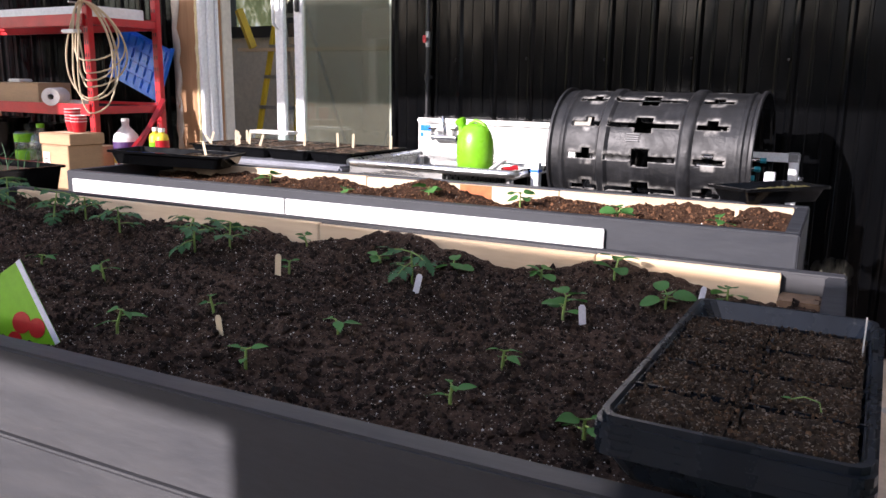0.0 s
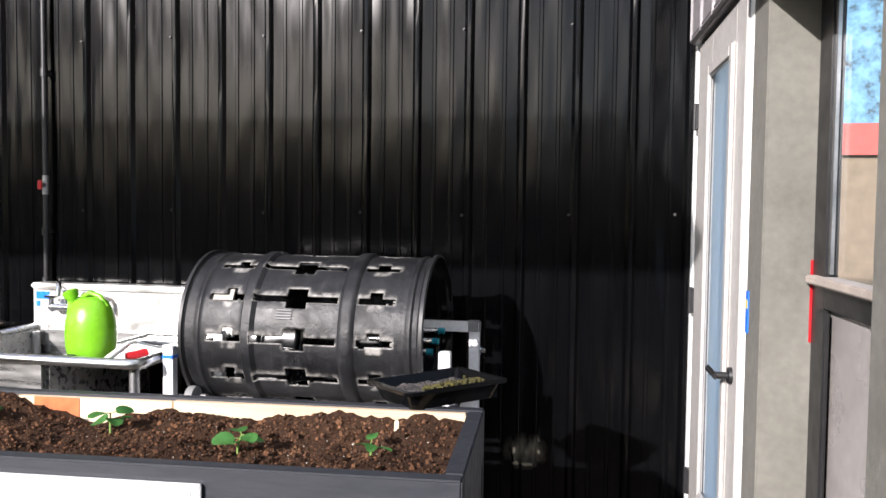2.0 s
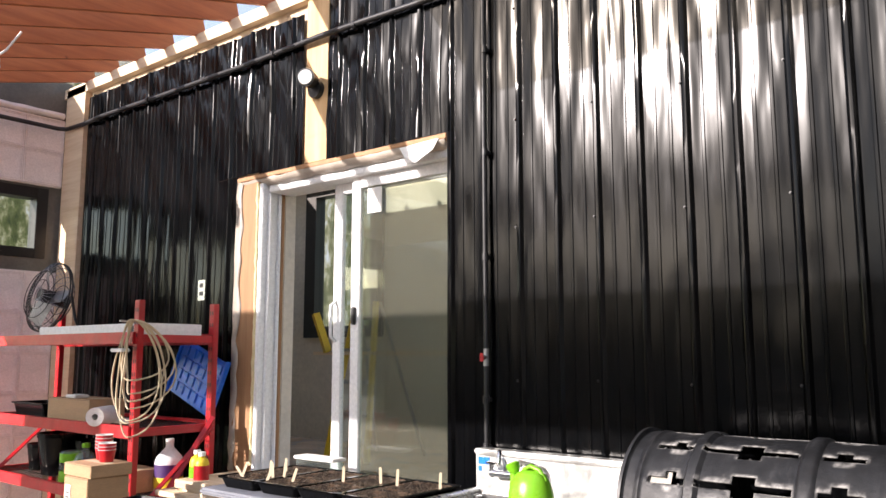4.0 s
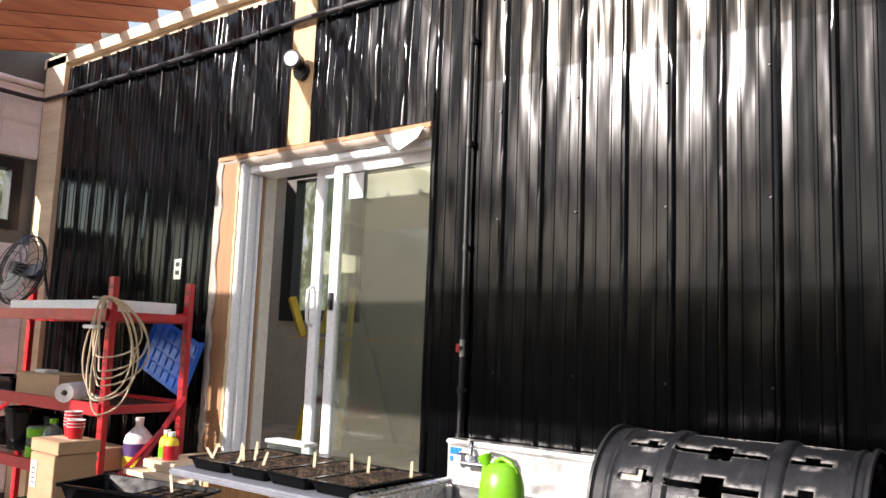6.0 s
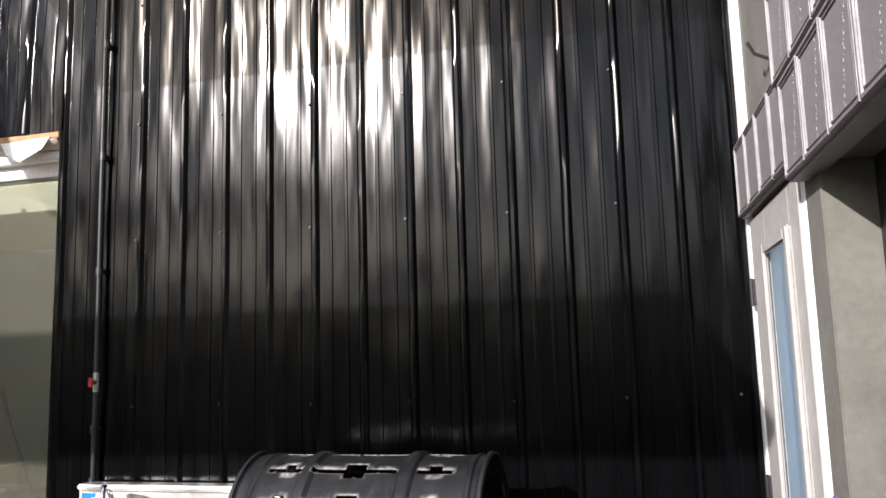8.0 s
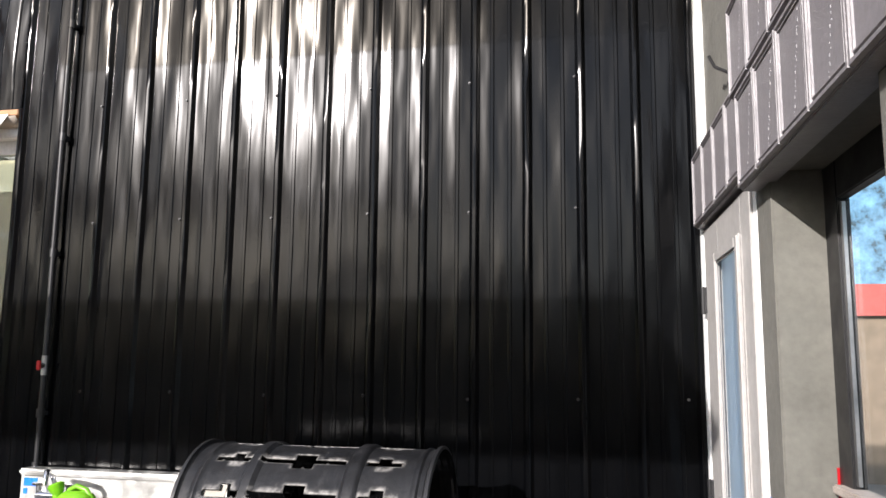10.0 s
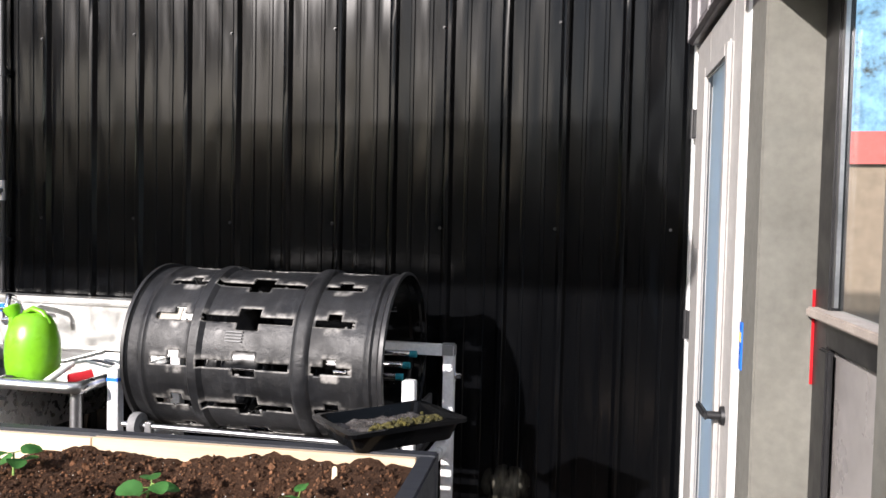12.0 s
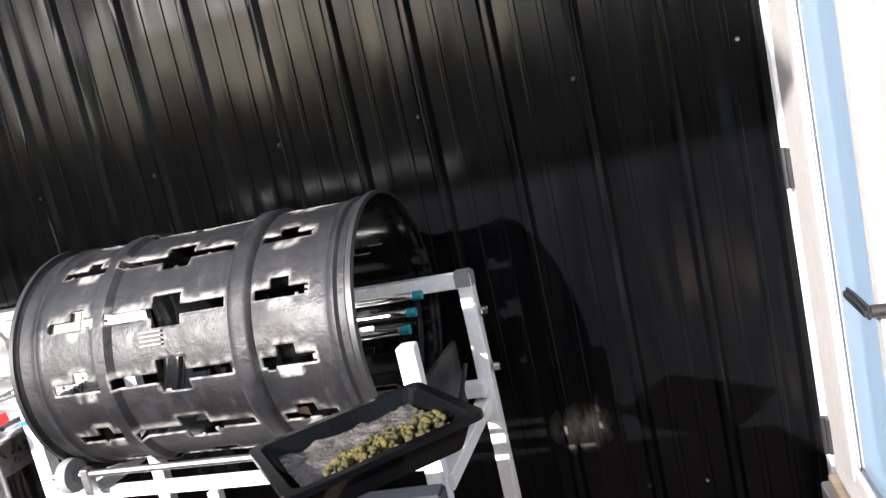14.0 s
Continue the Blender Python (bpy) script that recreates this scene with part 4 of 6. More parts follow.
def crumbs(name, label, mt, m, x0, x1, y0, y1, z, seed, count, r0, r1, dims):
    rng = random.Random(seed)
    verts, faces = [], []
    for _ in range(count):
        x, y = rng.uniform(x0, x1), rng.uniform(y0, y1)
        r = rng.uniform(r0, r1) * (0.6 + 0.8 * rng.random() ** 3)
        h = z + soil_height(x, y, dims[0], *dims[1:]) + r * 0.25
        n = len(verts)
        q = Euler((rng.random() * 6, rng.random() * 6, rng.random() * 6)).to_quaternion()
        for d in ((1, 0, 0), (-1, 0, 0), (0, 1, 0), (0, -1, 0), (0, 0, 0.8), (0, 0, -0.8)):
            p = q @ (Vector(d) * r * rng.uniform(0.65, 1.2))
            verts.append((x + p.x, y + p.y, h + p.z))
        faces += [(n + a, n + b, n + c) for a, b, c in ((0, 2, 4), (2, 1, 4), (1, 3, 4), (3, 0, 4), (2, 0, 5), (1, 2, 5), (3, 1, 5), (0, 3, 5))]
    me = bpy.data.meshes.new(name)
    me.from_pydata(verts, [], faces)
    me.materials.append(mt)
    ob = new(name, me)
    ob.matrix_world = m
    return tagged(ob, label, "soil", kind="stuff")


dA = (3.0, -LA + 0.045, -0.045, -DA + 0.045, -0.066)
dB = (9.0, -LB + 0.045, -0.045, -DB + 0.045, -0.066)
crumbs("soil_clods", "dark clods and bark bits on the potting soil", M_SOILA, A, dA[1] + .02, dA[2] - .02, dA[3] + .02, dA[4] - .02, 0.812, 5, 11000, 0.003, 0.0125, dA)
crumbs("soil_crumbs", "fine crumbs and fibres of the potting soil", M_SOILA, A, dA[1] + .02, dA[2] - .02, dA[3] + .02, dA[4] - .02, 0.811, 15, 42000, 0.0014, 0.0048, dA)
crumbs("perlite", "white perlite specks scattered over dark soil", M_PERL, A, dA[1] + .02, dA[2] - .02, dA[3] + .02, dA[4] - .02, 0.812, 6, 7500, 0.0008, 0.0026, dA)
crumbs("soil_clods", "brown crumbs on the sunlit peat", M_SOILB, B, dB[1] + .02, dB[2] - .02, dB[3] + .02, dB[4] - .02, 0.815, 7, 16000, 0.0016, 0.008, dB)
crumbs("perlite", "pale specks scattered over brown peat", M_PERL, B, dB[1] + .02, dB[2] - .02, dB[3] + .02, dB[4] - .02, 0.815, 8, 700, 0.001, 0.0026, dB)


# ---------------- seedlings ----------------
def leaf_mesh(name, kind, size, seed):
    """A leaf that grows along +x from the origin, cupped along its midrib."""
    rng = random.Random(seed)
    n = 11
    bm = bmesh.new()
    rows = []
    for i in range(n):
        t = i / (n - 1)
        if kind == "round":
            w = 0.46 * math.sqrt(max(0.0, math.sin(math.pi * min(1, t * 0.93 + 0.05)))) * (1 - 0.12 * t) + (0.03 if i % 2 else 0)
        elif kind == "lance":
            w = 0.3 * math.sin(math.pi * t ** 0.8) * (1 - 0.25 * t)
        else:
            w = 0.34 * math.sin(math.pi * min(1, t ** 0.75)) * (1.25 if i % 2 else 0.6)
        w = max(w, 0.006)
        droop = -0.22 * t * t + 0.06 * t
        row = []
        for s in (-1, -0.5, 0, 0.5, 1):
            z = droop + 0.16 * abs(s) * w + 0.02 * math.sin(5 * t + s * 2 + seed)
            row.append(bm.verts.new((t * size, s * w * size, z * size + rng.uniform(-0.01, 0.01) * size)))
        rows.append(row)
    for a, b in zip(rows, rows[1:]):
        for k in range(4):
            bm.faces.new((a[k], a[k + 1], b[k + 1], b[k]))
    me = bpy.data.meshes.new(name)
    bm.to_mesh(me)
    bm.free()
    me.shade_smooth()
    me.materials.append(M_LEAFT if kind == "cut" else M_LEAF)
    return me


LEAVES = {k: [leaf_mesh("leaf", k, 1.0, s) for s in range(4)] for k in ("round", "lance", "cut")}


def seedling(x, y, z, kind, height, leaf, count, seed, lean=0.0):
    label = {"round": "young cucumber seedling with rounded green leaves", "lance": "small pepper seedling with pointed green leaves", "cut": "leafy tomato seedling with notched leaves"}[kind]
    rng = random.Random(seed * 17 + 3)
    p = thing("seedling", label, "plant", pose(x, y, z, 0, 0, rng.uniform(0, 360)), "seedlings")
    bm = bmesh.new()
    bend = rng.uniform(0.0, 0.3)
    top = Vector((bend * height, lean * height, height))
    tube(bm, [(0, 0, -0.02), (0.1 * bend * height, 0, height * 0.4), top], [0.0032, 0.003, 0.002], 6)
    part("stem", bm, M_STEM, p, smooth=60)
    a0 = rng.uniform(0, 360)
    for i in range(count):
        t = 1.0 if i < 2 else 0.95 - 0.75 * (i - 1) / count
        pos = Vector((bend * height * t * t, 0, height * t))
        me = LEAVES[kind][(i + seed) % 4]
        s = leaf * rng.uniform(0.8, 1.15)
        if kind == "cut":
            az = a0 + i * 137 + rng.uniform(-15, 15)
            d = Matrix.Translation(pos) @ pose(0, 0, 0, 0, rng.uniform(-15, 20), az)
            bm = bmesh.new()
            tube(bm, [d @ Vector((0, 0, 0)), d @ Vector((s * 0.6, 0, 0.05 * s)), d @ Vector((s * 1.3, 0, -0.08 * s))], 0.0015, 5)
            st = part("leaf_stalk", bm, M_STEM, p, smooth=60)
            for f, (u, side) in enumerate(((0.5, 55), (0.55, -55), (0.9, 48), (0.95, -48), (1.2, 0))):
                o = new("leaflet", LEAVES[kind][(i + f) % 4])
                o.parent = st
                o.matrix_basis = d @ pose(s * u, 0, 0, rng.uniform(-20, 20), rng.uniform(-5, 25), side) @ Matrix.Scale(s * (0.62 if f < 4 else 0.75), 4)
        else:
            az = a0 + (i % 2) * 180 + (i // 2) * 80 + rng.uniform(-20, 20)
            el = rng.uniform(-25, 12)
            d = Matrix.Translation(pos) @ pose(0, 0, 0, 0, el, az)
            stalk = leaf * 0.3
            bm = bmesh.new()
            tube(bm, [d @ Vector((0, 0, 0)), d @ Vector((stalk, 0, 0.1 * stalk))], 0.0014, 5)
            st = part("leaf_stalk", bm, M_STEM, p, smooth=60)
            o = new("leaf", me)
            o.parent = st
            o.matrix_basis = d @ pose(stalk, 0, 0.1 * stalk, rng.uniform(-25, 25), 0, 0) @ Matrix.Scale(s, 4)
    return p


# bed, x, y, kind, height, leaf length, leaves
PLANTS = (("A", -0.89, -2.65, "cut", .085, .06, 5), ("A", -0.80, -2.60, "cut", .07, .05, 4), ("A", -0.49, -2.71, "cut", .075, .05, 4), ("A", -0.17, -2.72, "cut", .09, .06, 5), ("A", -0.1, -2.66, "cut", .07, .055, 4),
          ("A", -1.22, -2.6, "cut", .09, .06, 5), ("A", -1.12, -2.72, "cut", .08, .06, 4),
          ("A", -0.11, -3.05, "lance", .065, .055, 4), ("A", -0.38, -3.03, "lance", .05, .05, 4), ("A", 0.03, -2.49, "round", .045, .035, 4), ("A", 0.2, -2.76, "lance", .045, .03, 5),
          ("A", 0.26, -3.3, "lance", .075, .055, 4), ("A", 0.32, -3.12, "lance", .06, .045, 4), ("A", 0.57, -3.29, "lance", .055, .045, 4), ("A", 0.34, -2.57, "round", .03, .035, 5),
          ("A", 0.5, -2.67, "cut", .075, .055, 4), ("A", 0.53, -2.52, "round", .035, .05, 4), ("A", 0.6, -3.08, "lance", .05, .055, 3), ("A", 0.76, -2.51, "round", .035, .045, 5),
          ("A", 0.92, -2.77, "round", .07, .05, 6), ("A", 0.92, -2.46, "round", .06, .05, 5), ("A", 1.06, -2.53, "round", .04, .06, 5), ("A", 1.17, -2.44, "round", .045, .055, 5),
          ("A", 0.94, -3.08, "lance", .055, .045, 5), ("A", 0.95, -3.27, "lance", .05, .045, 4), ("A", 1.15, -3.26, "lance", .06, .06, 5), ("A", 1.24, -2.6, "round", .03, .035, 4),
          ("B", -1.45, -1.45, "round", .03, .055, 4), ("B", -0.97, -1.55, "round", .04, .06, 3), ("B", -0.52, -1.6, "round", .02, .04, 3), ("B", -0.16, -1.52, "round", .035, .06, 5),
          ("B", 0.24, -1.52, "round", .07, .055, 5), ("B", 0.64, -1.60, "round", .055, .055, 5), ("B", 0.965, -1.55, "round", .04, .045, 4))
for i, (bed, x, y, kind, h, lf, n) in enumerate(PLANTS):
    m, dims, z = (A, dA, 0.812) if bed == "A" else (B, dB, 0.815)
    loc = m.inverted() @ Vector((x, y, 0))
    seedling(x, y, z + soil_height(loc.x, loc.y, *dims) - 0.002, kind, h * {"cut": 1.1, "round": 0.85, "lance": 0.68}[kind], lf * {"cut": 0.85, "round": 0.76, "lance": 0.62}[kind] * (1.2 if bed == "B" else 1.0), n + (2 if kind == "cut" else 0), i)


def plant_tag(x, y, z, h, w, mt, label, tilt=(0, 0), turn=20):
    t = thing("plant_tag", label, "plant label", pose(x, y, z, tilt[0], tilt[1], turn), "plant tags")
    bm = bmesh.new()
    v = [bm.verts.new(p) for p in ((-w / 2, 0, -0.015), (w / 2, 0, -0.015), (w / 2, 0, h - w * 0.4), (w * 0.25, 0, h), (-w * 0.25, 0, h), (-w / 2, 0, h - w * 0.4))]
    f = bm.faces.new(v)
    r = bmesh.ops.extrude_face_region(bm, geom=[f])
    bmesh.ops.translate(bm, vec=(0, 0.0016, 0), verts=[e for e in r["geom"] if isinstance(e, bmesh.types.BMVert)])
    part("blade", bm, mt, t)
    return t


for x, y, h, w, mt, lb, tl in ((0.56, -2.75, .055, .017, M_TAGW, "white plastic plant tag stuck in dark soil", (8, 14)), (0.97, -2.79, .055, .017, M_TAGW, "white plastic plant tag stuck in dark soil", (4, -4)), (1.125, -2.5, .05, .015, M_TAGW, "white plastic plant tag stuck in dark soil", (0, 10)),
                               (0.42, -3.2, .045, .014, M_TAG, "short grey wooden tag in the soil", (0, -6)), (0.19, -2.79, .06, .018, M_TAG, "short grey wooden tag in the soil", (0, 3))):
    plant_tag(x, y, 0.812, h * 0.88, w * 0.82, mt, lb, tl)
plant_tag(0.99, -1.40, 0.815, 0.055, 0.012, M_TAG, "pale wooden tag stuck in brown peat", (2, 2), 5)
pk = thing("seed_packet", "green seed packet with a tomato picture stuck in the soil", "seed packet", pose(0.16, -3.40, 0.80, -12, -34, 20))
boxes("card", M_GREEN, pk, (-0.055, 0, -0.02, 0.055, 0.002, 0.15))
boxes("border", M_TAGW, pk, (0.045, -0.0015, -0.02, 0.056, -0.0003, 0.15))
for cx, cz, r in ((0.0, 0.05, 0.02), (0.025, 0.025, 0.018), (-0.03, 0.03, 0.016)):
    bm = bmesh.new()
    cyl(bm, (cx, -0.0005, cz), (cx, -0.002, cz), r, seg=20)
    part("picture", bm, M_RED, pk)


# ---------------- nursery trays ----------------
def tray_shell(L, W, H, rim=0.012, t=0.003, taper=0.02):
    bm = bmesh.new()
    prof = [(0, 0, taper), (0, H - 0.012, 0.002), (0, H - 0.01, -rim), (0, H, -rim), (0, H, 0.003), (0, t + 0.002, taper + t)]
    rings = []
    for _, z, inset in prof:
        a, b, c = L / 2 - inset, W / 2 - inset, 0.02
        ring = []
        for sx, sy, ang in ((1, 1, 0), (-1, 1, 90), (-1, -1, 180), (1, -1, 270)):
            for k in range(4):
                th = radians(ang + k * 30)
                ring.append(bm.verts.new((sx * (a - c) + c * math.cos(th), sy * (b - c) + c * math.sin(th), z)))
        rings.append(ring)
    n = len(rings[0])
    for p, q in zip(rings, rings[1:]):
        for k in range(n):
            bm.faces.new((p[k], p[(k + 1) % n], q[(k + 1) % n], q[k]))
    bm.faces.new(rings[0][::-1])
    bm.faces.new(rings[-1])
    return bm


def cell_soil(L, W, z, nx, ny, seed, hump=0.004):
    """Soil of a cell insert: little pads with grooves between."""
    bm = bmesh.new()
    rng = random.Random(seed)
    for i in range(nx):
        for j in range(ny):
            x0, y0 = -L / 2 + i * L / nx, -W / 2 + j * W / ny
            g = [[None] * 6 for _ in range(6)]
            for a in range(6):
                for b in range(6):
                    u, v = a / 5, b / 5
                    edge_ = min(u, v, 1 - u, 1 - v)
                    px, py = x0 + (0.05 + 0.9 * u) * L / nx, y0 + (0.05 + 0.9 * v) * W / ny
                    g[a][b] = bm.verts.new((px, py, z + (0 if edge_ < 0.1 else hump) + hump * 1.3 * noise.noise(Vector((px * 60, py * 60, seed)))))
            for a in range(5):
                for b in range(5):
                    bm.faces.new((g[a][b], g[a + 1][b], g[a + 1][b + 1], g[a][b + 1]))
    return bm


def cell_grid(L, W, z, nx, ny, t=0.004):
    bm = bmesh.new()
    for i in range(nx + 1):
        x = -L / 2 + i * L / nx
        box(bm, x - t / 2, -W / 2, z - 0.03, x + t / 2, W / 2, z)
    for j in range(ny + 1):
        y = -W / 2 + j * W / ny
        box(bm, -L / 2, y - t / 2, z - 0.031, L / 2, y + t / 2, z - 0.001)
    return bm


# stack of trays on the corner of the first bed
TX, TY = 1.355, -3.215
for k in range(5):
    st = thing("nursery_tray", "bluish-black nursery tray of soil on the bed corner" if k == 4 else "bluish-black nursery tray nested in a stack", "tray", pose(TX + 0.002 * math.sin(k * 3), TY, 0.877 + 0.008 * k, 0, 0, 1.5 + 0.4 * math.sin(k * 2)), "stacked trays")
    part("shell", tray_shell(0.51, 0.242, 0.044, 0.003 if k == 4 else 0.007), M_TRAYB, st).matrix_basis = pose(0, 0, 0, 0, 0, 90)
    if k == 4:
        ci = part("cell_insert", cell_grid(0.41, 0.232, 0.040, 4, 2), M_TRAYB, st)
        ci.matrix_basis = pose(0, -0.04, 0, 0, 0, 90)
        split(ci)
        cs = part("soil", cell_soil(0.41, 0.232, 0.037, 4, 2, 5, 0.004), M_SEEDS, st)
        cs.matrix_basis = pose(0, -0.04, 0, 0, 0, 90)
        split(cs)
        for i in range(9):
            boxes("floor_rib", M_TRAYB, st, (-0.1 + 0.0235 * i, 0.168, 0.006, -0.088 + 0.0235 * i, 0.235, 0.012), bevel=0.002)
        rng = random.Random(4)
        bm = bmesh.new()
        for _ in range(3000):
            x, y = rng.uniform(-0.11, 0.11), rng.uniform(-0.242, 0.16)
            bmesh.ops.create_icosphere(bm, subdivisions=1, radius=rng.uniform(0.001, 0.0035), matrix=Matrix.Translation((x, y, 0.040 + rng.uniform(0, 0.003))) @ pose(0, 0, 0, 360 * rng.random(), 360 * rng.random(), 0) @ Matrix.Diagonal((1, rng.uniform(0.4, 1), rng.uniform(0.4, 1), 1)))
        part("crumb_layer", bm, M_SEEDS, st, "loose crumbs")["kind"] = "stuff"
        boxes("tag", M_PAPER, st, (0.106, 0.10, 0.02, 0.108, 0.11, 0.085))
sp = thing("sprout", "single pale sprout bent over in the tray", "plant", pose(TX + 0.06, TY - 0.13, 0.952, 0, 0, 0))
bm = bmesh.new()
tube(bm, [(0.018, -0.006, 0), (0.015, 0, 0.008), (0.0, 0.003, 0.01), (-0.012, 0, 0.006)], 0.0008, 5)
part("stem", bm, M_STEM, sp, smooth=60)
o = new("leaf", LEAVES["lance"][0])
o.parent = sp
o.matrix_basis = pose(-0.012, 0, 0.006, 0, 0, 150) @ Matrix.Scale(0.012, 4)

# tray lying on the far end of the second bed
tb = thing("nursery_tray", "black nursery tray with a small cell pack on the bed edge", "tray", pose(-1.52, -1.58, 0.873, -1, 2, 22))
part("shell", tray_shell(0.54, 0.28, 0.062), M_TRAY, tb)
part("cell_insert", cell_grid(0.2, 0.24, 0.05, 4, 4), M_TRAY, tb).matrix_basis = pose(0.13, 0.0, 0)
part("soil", cell_soil(0.2, 0.24, 0.045, 4, 4, 12), M_SEEDS, tb).matrix_basis = pose(0.13, 0.0, 0)
plant_tag(-1.42, -1.50, 0.915, 0.07, 0.012, M_TAG, "wooden tag in the black tray", (0, -10))

# grit tray balanced on the corner of the second bed
tg2 = thing("grit_tray", "black tray of wet grit and moss on the bed corner", "tray", pose(1.045, -1.14, 0.872, -3, -2, 40))
part("shell", tray_shell(0.30, 0.26, 0.055, 0.014), M_TRAY, tg2)
bm = bmesh.new()
bmesh.ops.create_grid(bm, x_segments=40, y_segments=34, size=0.5, matrix=Matrix.Diagonal((0.25, 0.21, 1, 1)))
for v in bm.verts:
    v.co.z = 0.03 + 0.008 * noise.noise(v.co * 30) + 0.004 * noise.noise(v.co * 80)
part("grit", bm, M_GRIT, tg2, "glistening grey grit", 80)
rng = random.Random(8)
bm = bmesh.new()
for k in range(380):
    u = rng.random()
    x, y = -0.06 + 0.18 * u + rng.gauss(0, 0.018), -0.07 + 0.03 * u + rng.gauss(0, 0.017)
    bmesh.ops.create_icosphere(bm, subdivisions=1, radius=rng.uniform(0.003, 0.0075), matrix=Matrix.Translation((max(-0.12, min(0.12, x)), max(-0.1, min(0.1, y)), 0.036 + rng.uniform(0, 0.012))) @ pose(0, 0, 0, rng.random() * 90, rng.random() * 90, 0))
part("moss", bm, M_MOSS, tg2, "clump of yellow-green moss", 60)["kind"] = "stuff"

# ---------------- sink and bench ----------------
sink = thing("utility_sink", "dented stainless steel utility sink with a high backsplash", "sink")
bm = bmesh.new()
box(bm, -1.105, -0.10, 0.84, -0.10, -0.075, 1.045)
box(bm, -1.105, -0.125, 1.035, -0.10, -0.03, 1.062, 0.008)
part("backsplash", bm, M_SPLASH, sink)
boxes("basin", M_STEEL, sink, (-1.06, -0.78, 0.60, -0.52, -0.12, 0.615), (-1.075, -0.78, 0.60, -1.06, -0.12, 0.845), (-0.52, -0.78, 0.60, -0.505, -0.12, 0.845), (-1.06, -0.795, 0.60, -0.52, -0.78, 0.845), (-1.06, -0.12, 0.60, -0.52, -0.105, 0.845))
boxes("drainboard", M_STEEL, sink, (-0.505, -0.79, 0.825, -0.13, -0.10, 0.835), bevel=0.002)
bm = bmesh.new()
tube(bm, [(-1.10, -0.10, 0.85), (-1.10, -0.78, 0.85), (-1.095, -0.80, 0.85), (-1.07, -0.81, 0.85), (-0.16, -0.81, 0.85), (-0.135, -0.80, 0.85), (-0.13, -0.78, 0.85), (-0.13, -0.10, 0.85)], 0.02, 12)
part("rolled_rim", bm, M_STEEL, sink, smooth=50)
boxes("apron", M_STEEL, sink, (-1.09, -0.808, 0.74, -0.52, -0.800, 0.84), label="front skirt")
for x in (-1.05, -0.18):
    for y in (-0.74, -0.16):
        bm = bmesh.new()
        cyl(bm, (x, y, 0), (x, y, 0.84), 0.02)
        part("leg", bm, M_ALU, sink, smooth=40)
boxes("sticker", M_BLUE, sink, (-1.09, -0.1025, 0.985, -1.02, -0.1002, 1.02), (-1.09, -0.1025, 0.95, -1.07, -0.1002, 0.975), label="blue maker's sticker")
boxes("label", M_TAGW, sink, (-1.015, -0.1025, 0.99, -0.99, -0.1002, 1.02))
fc = new("faucet")
fc.parent = sink
bm = bmesh.new()
cyl(bm, (-0.97, -0.10, 0.955), (-0.97, -0.15, 0.955), 0.022)
cyl(bm, (-0.82, -0.10, 0.955), (-0.82, -0.15, 0.955), 0.022)
tube(bm, [(-0.98, -0.15, 0.955), (-0.81, -0.15, 0.955)], 0.016, 10)
tube(bm, [(-0.89, -0.15, 0.955), (-0.89, -0.15, 1.0), (-0.88, -0.19, 1.05), (-0.84, -0.27, 1.075), (-0.80, -0.33, 1.085), (-0.79, -0.345, 1.07), (-0.79, -0.35, 1.03)], 0.011, 10)
part("spout", bm, M_CHROME, fc, smooth=40)
for x in (-0.97, -0.82):
    bm = bmesh.new()
    cyl(bm, (x, -0.15, 0.96), (x, -0.155, 1.0), 0.012)
    box(bm, x - 0.03, -0.17, 0.998, x + 0.03, -0.145, 1.01, 0.004)
    part("tap", bm, M_CHROME, fc, smooth=40)

# things on the drainboard
can = thing("watering_can", "bright green plastic watering can on the drainboard", "watering can", pose(-0.415, -0.66, 0.835))
bm = bmesh.new()
prof = [(0.0, 0.004), (0.072, 0.0), (0.088, 0.012), (0.096, 0.05), (0.098, 0.10), (0.094, 0.15), (0.082, 0.19), (0.062, 0.222), (0.036, 0.237), (0.024, 0.238), (0.022, 0.232), (0.03, 0.22), (0.02, 0.05)]
lathe(bm, prof, 40)
for v in bm.verts:
    v.co.y *= 0.86
    if v.co.z < 0.03 and v.co.y < -0.03 and abs(v.co.x) < 0.03:
        v.co.z += 0.012
part("body", bm, M_GREEN, can, smooth=60)
bm = bmesh.new()
tube(bm, [(-0.075, 0, 0.135), (-0.082, 0, 0.17), (-0.08, 0, 0.2), (-0.082, 0, 0.225)], [0.022, 0.019, 0.016, 0.016], 12)
part("spout", bm, M_GREEN, can, smooth=60)
bm = bmesh.new()
lathe(bm, [(0.0, -0.03), (0.014, -0.03), (0.026, -0.012), (0.03, 0.008), (0.022, 0.014), (0.0, 0.016)], 20, pose(-0.086, 0, 0.245, 0, -25, 0))
part("rose", bm, M_GREEN, can, smooth=50)
bm = bmesh.new()
tube(bm, [(-0.035, 0.0, 0.236), (0.0, 0.0, 0.252), (0.04, 0.0, 0.24), (0.07, 0.0, 0.2)], [0.008, 0.01, 0.01, 0.009], 10)
part("grip", bm, M_GREEN, can, smooth=60)
boxes("foot_notch", M_RUBBER, can, (-0.045, -0.0805, 0.006, -0.015, -0.078, 0.026))
wand = thing("hose_nozzle", "red and white hose nozzle lying on the drainboard", "nozzle")
bm = bmesh.new()
tube(bm, [(-0.285, -0.76, 0.85), (-0.26, -0.70, 0.885), (-0.25, -0.66, 0.9)], [0.012, 0.012, 0.009], 10)
part("grip", bm, M_PAPER, wand, smooth=50)
bm = bmesh.new()
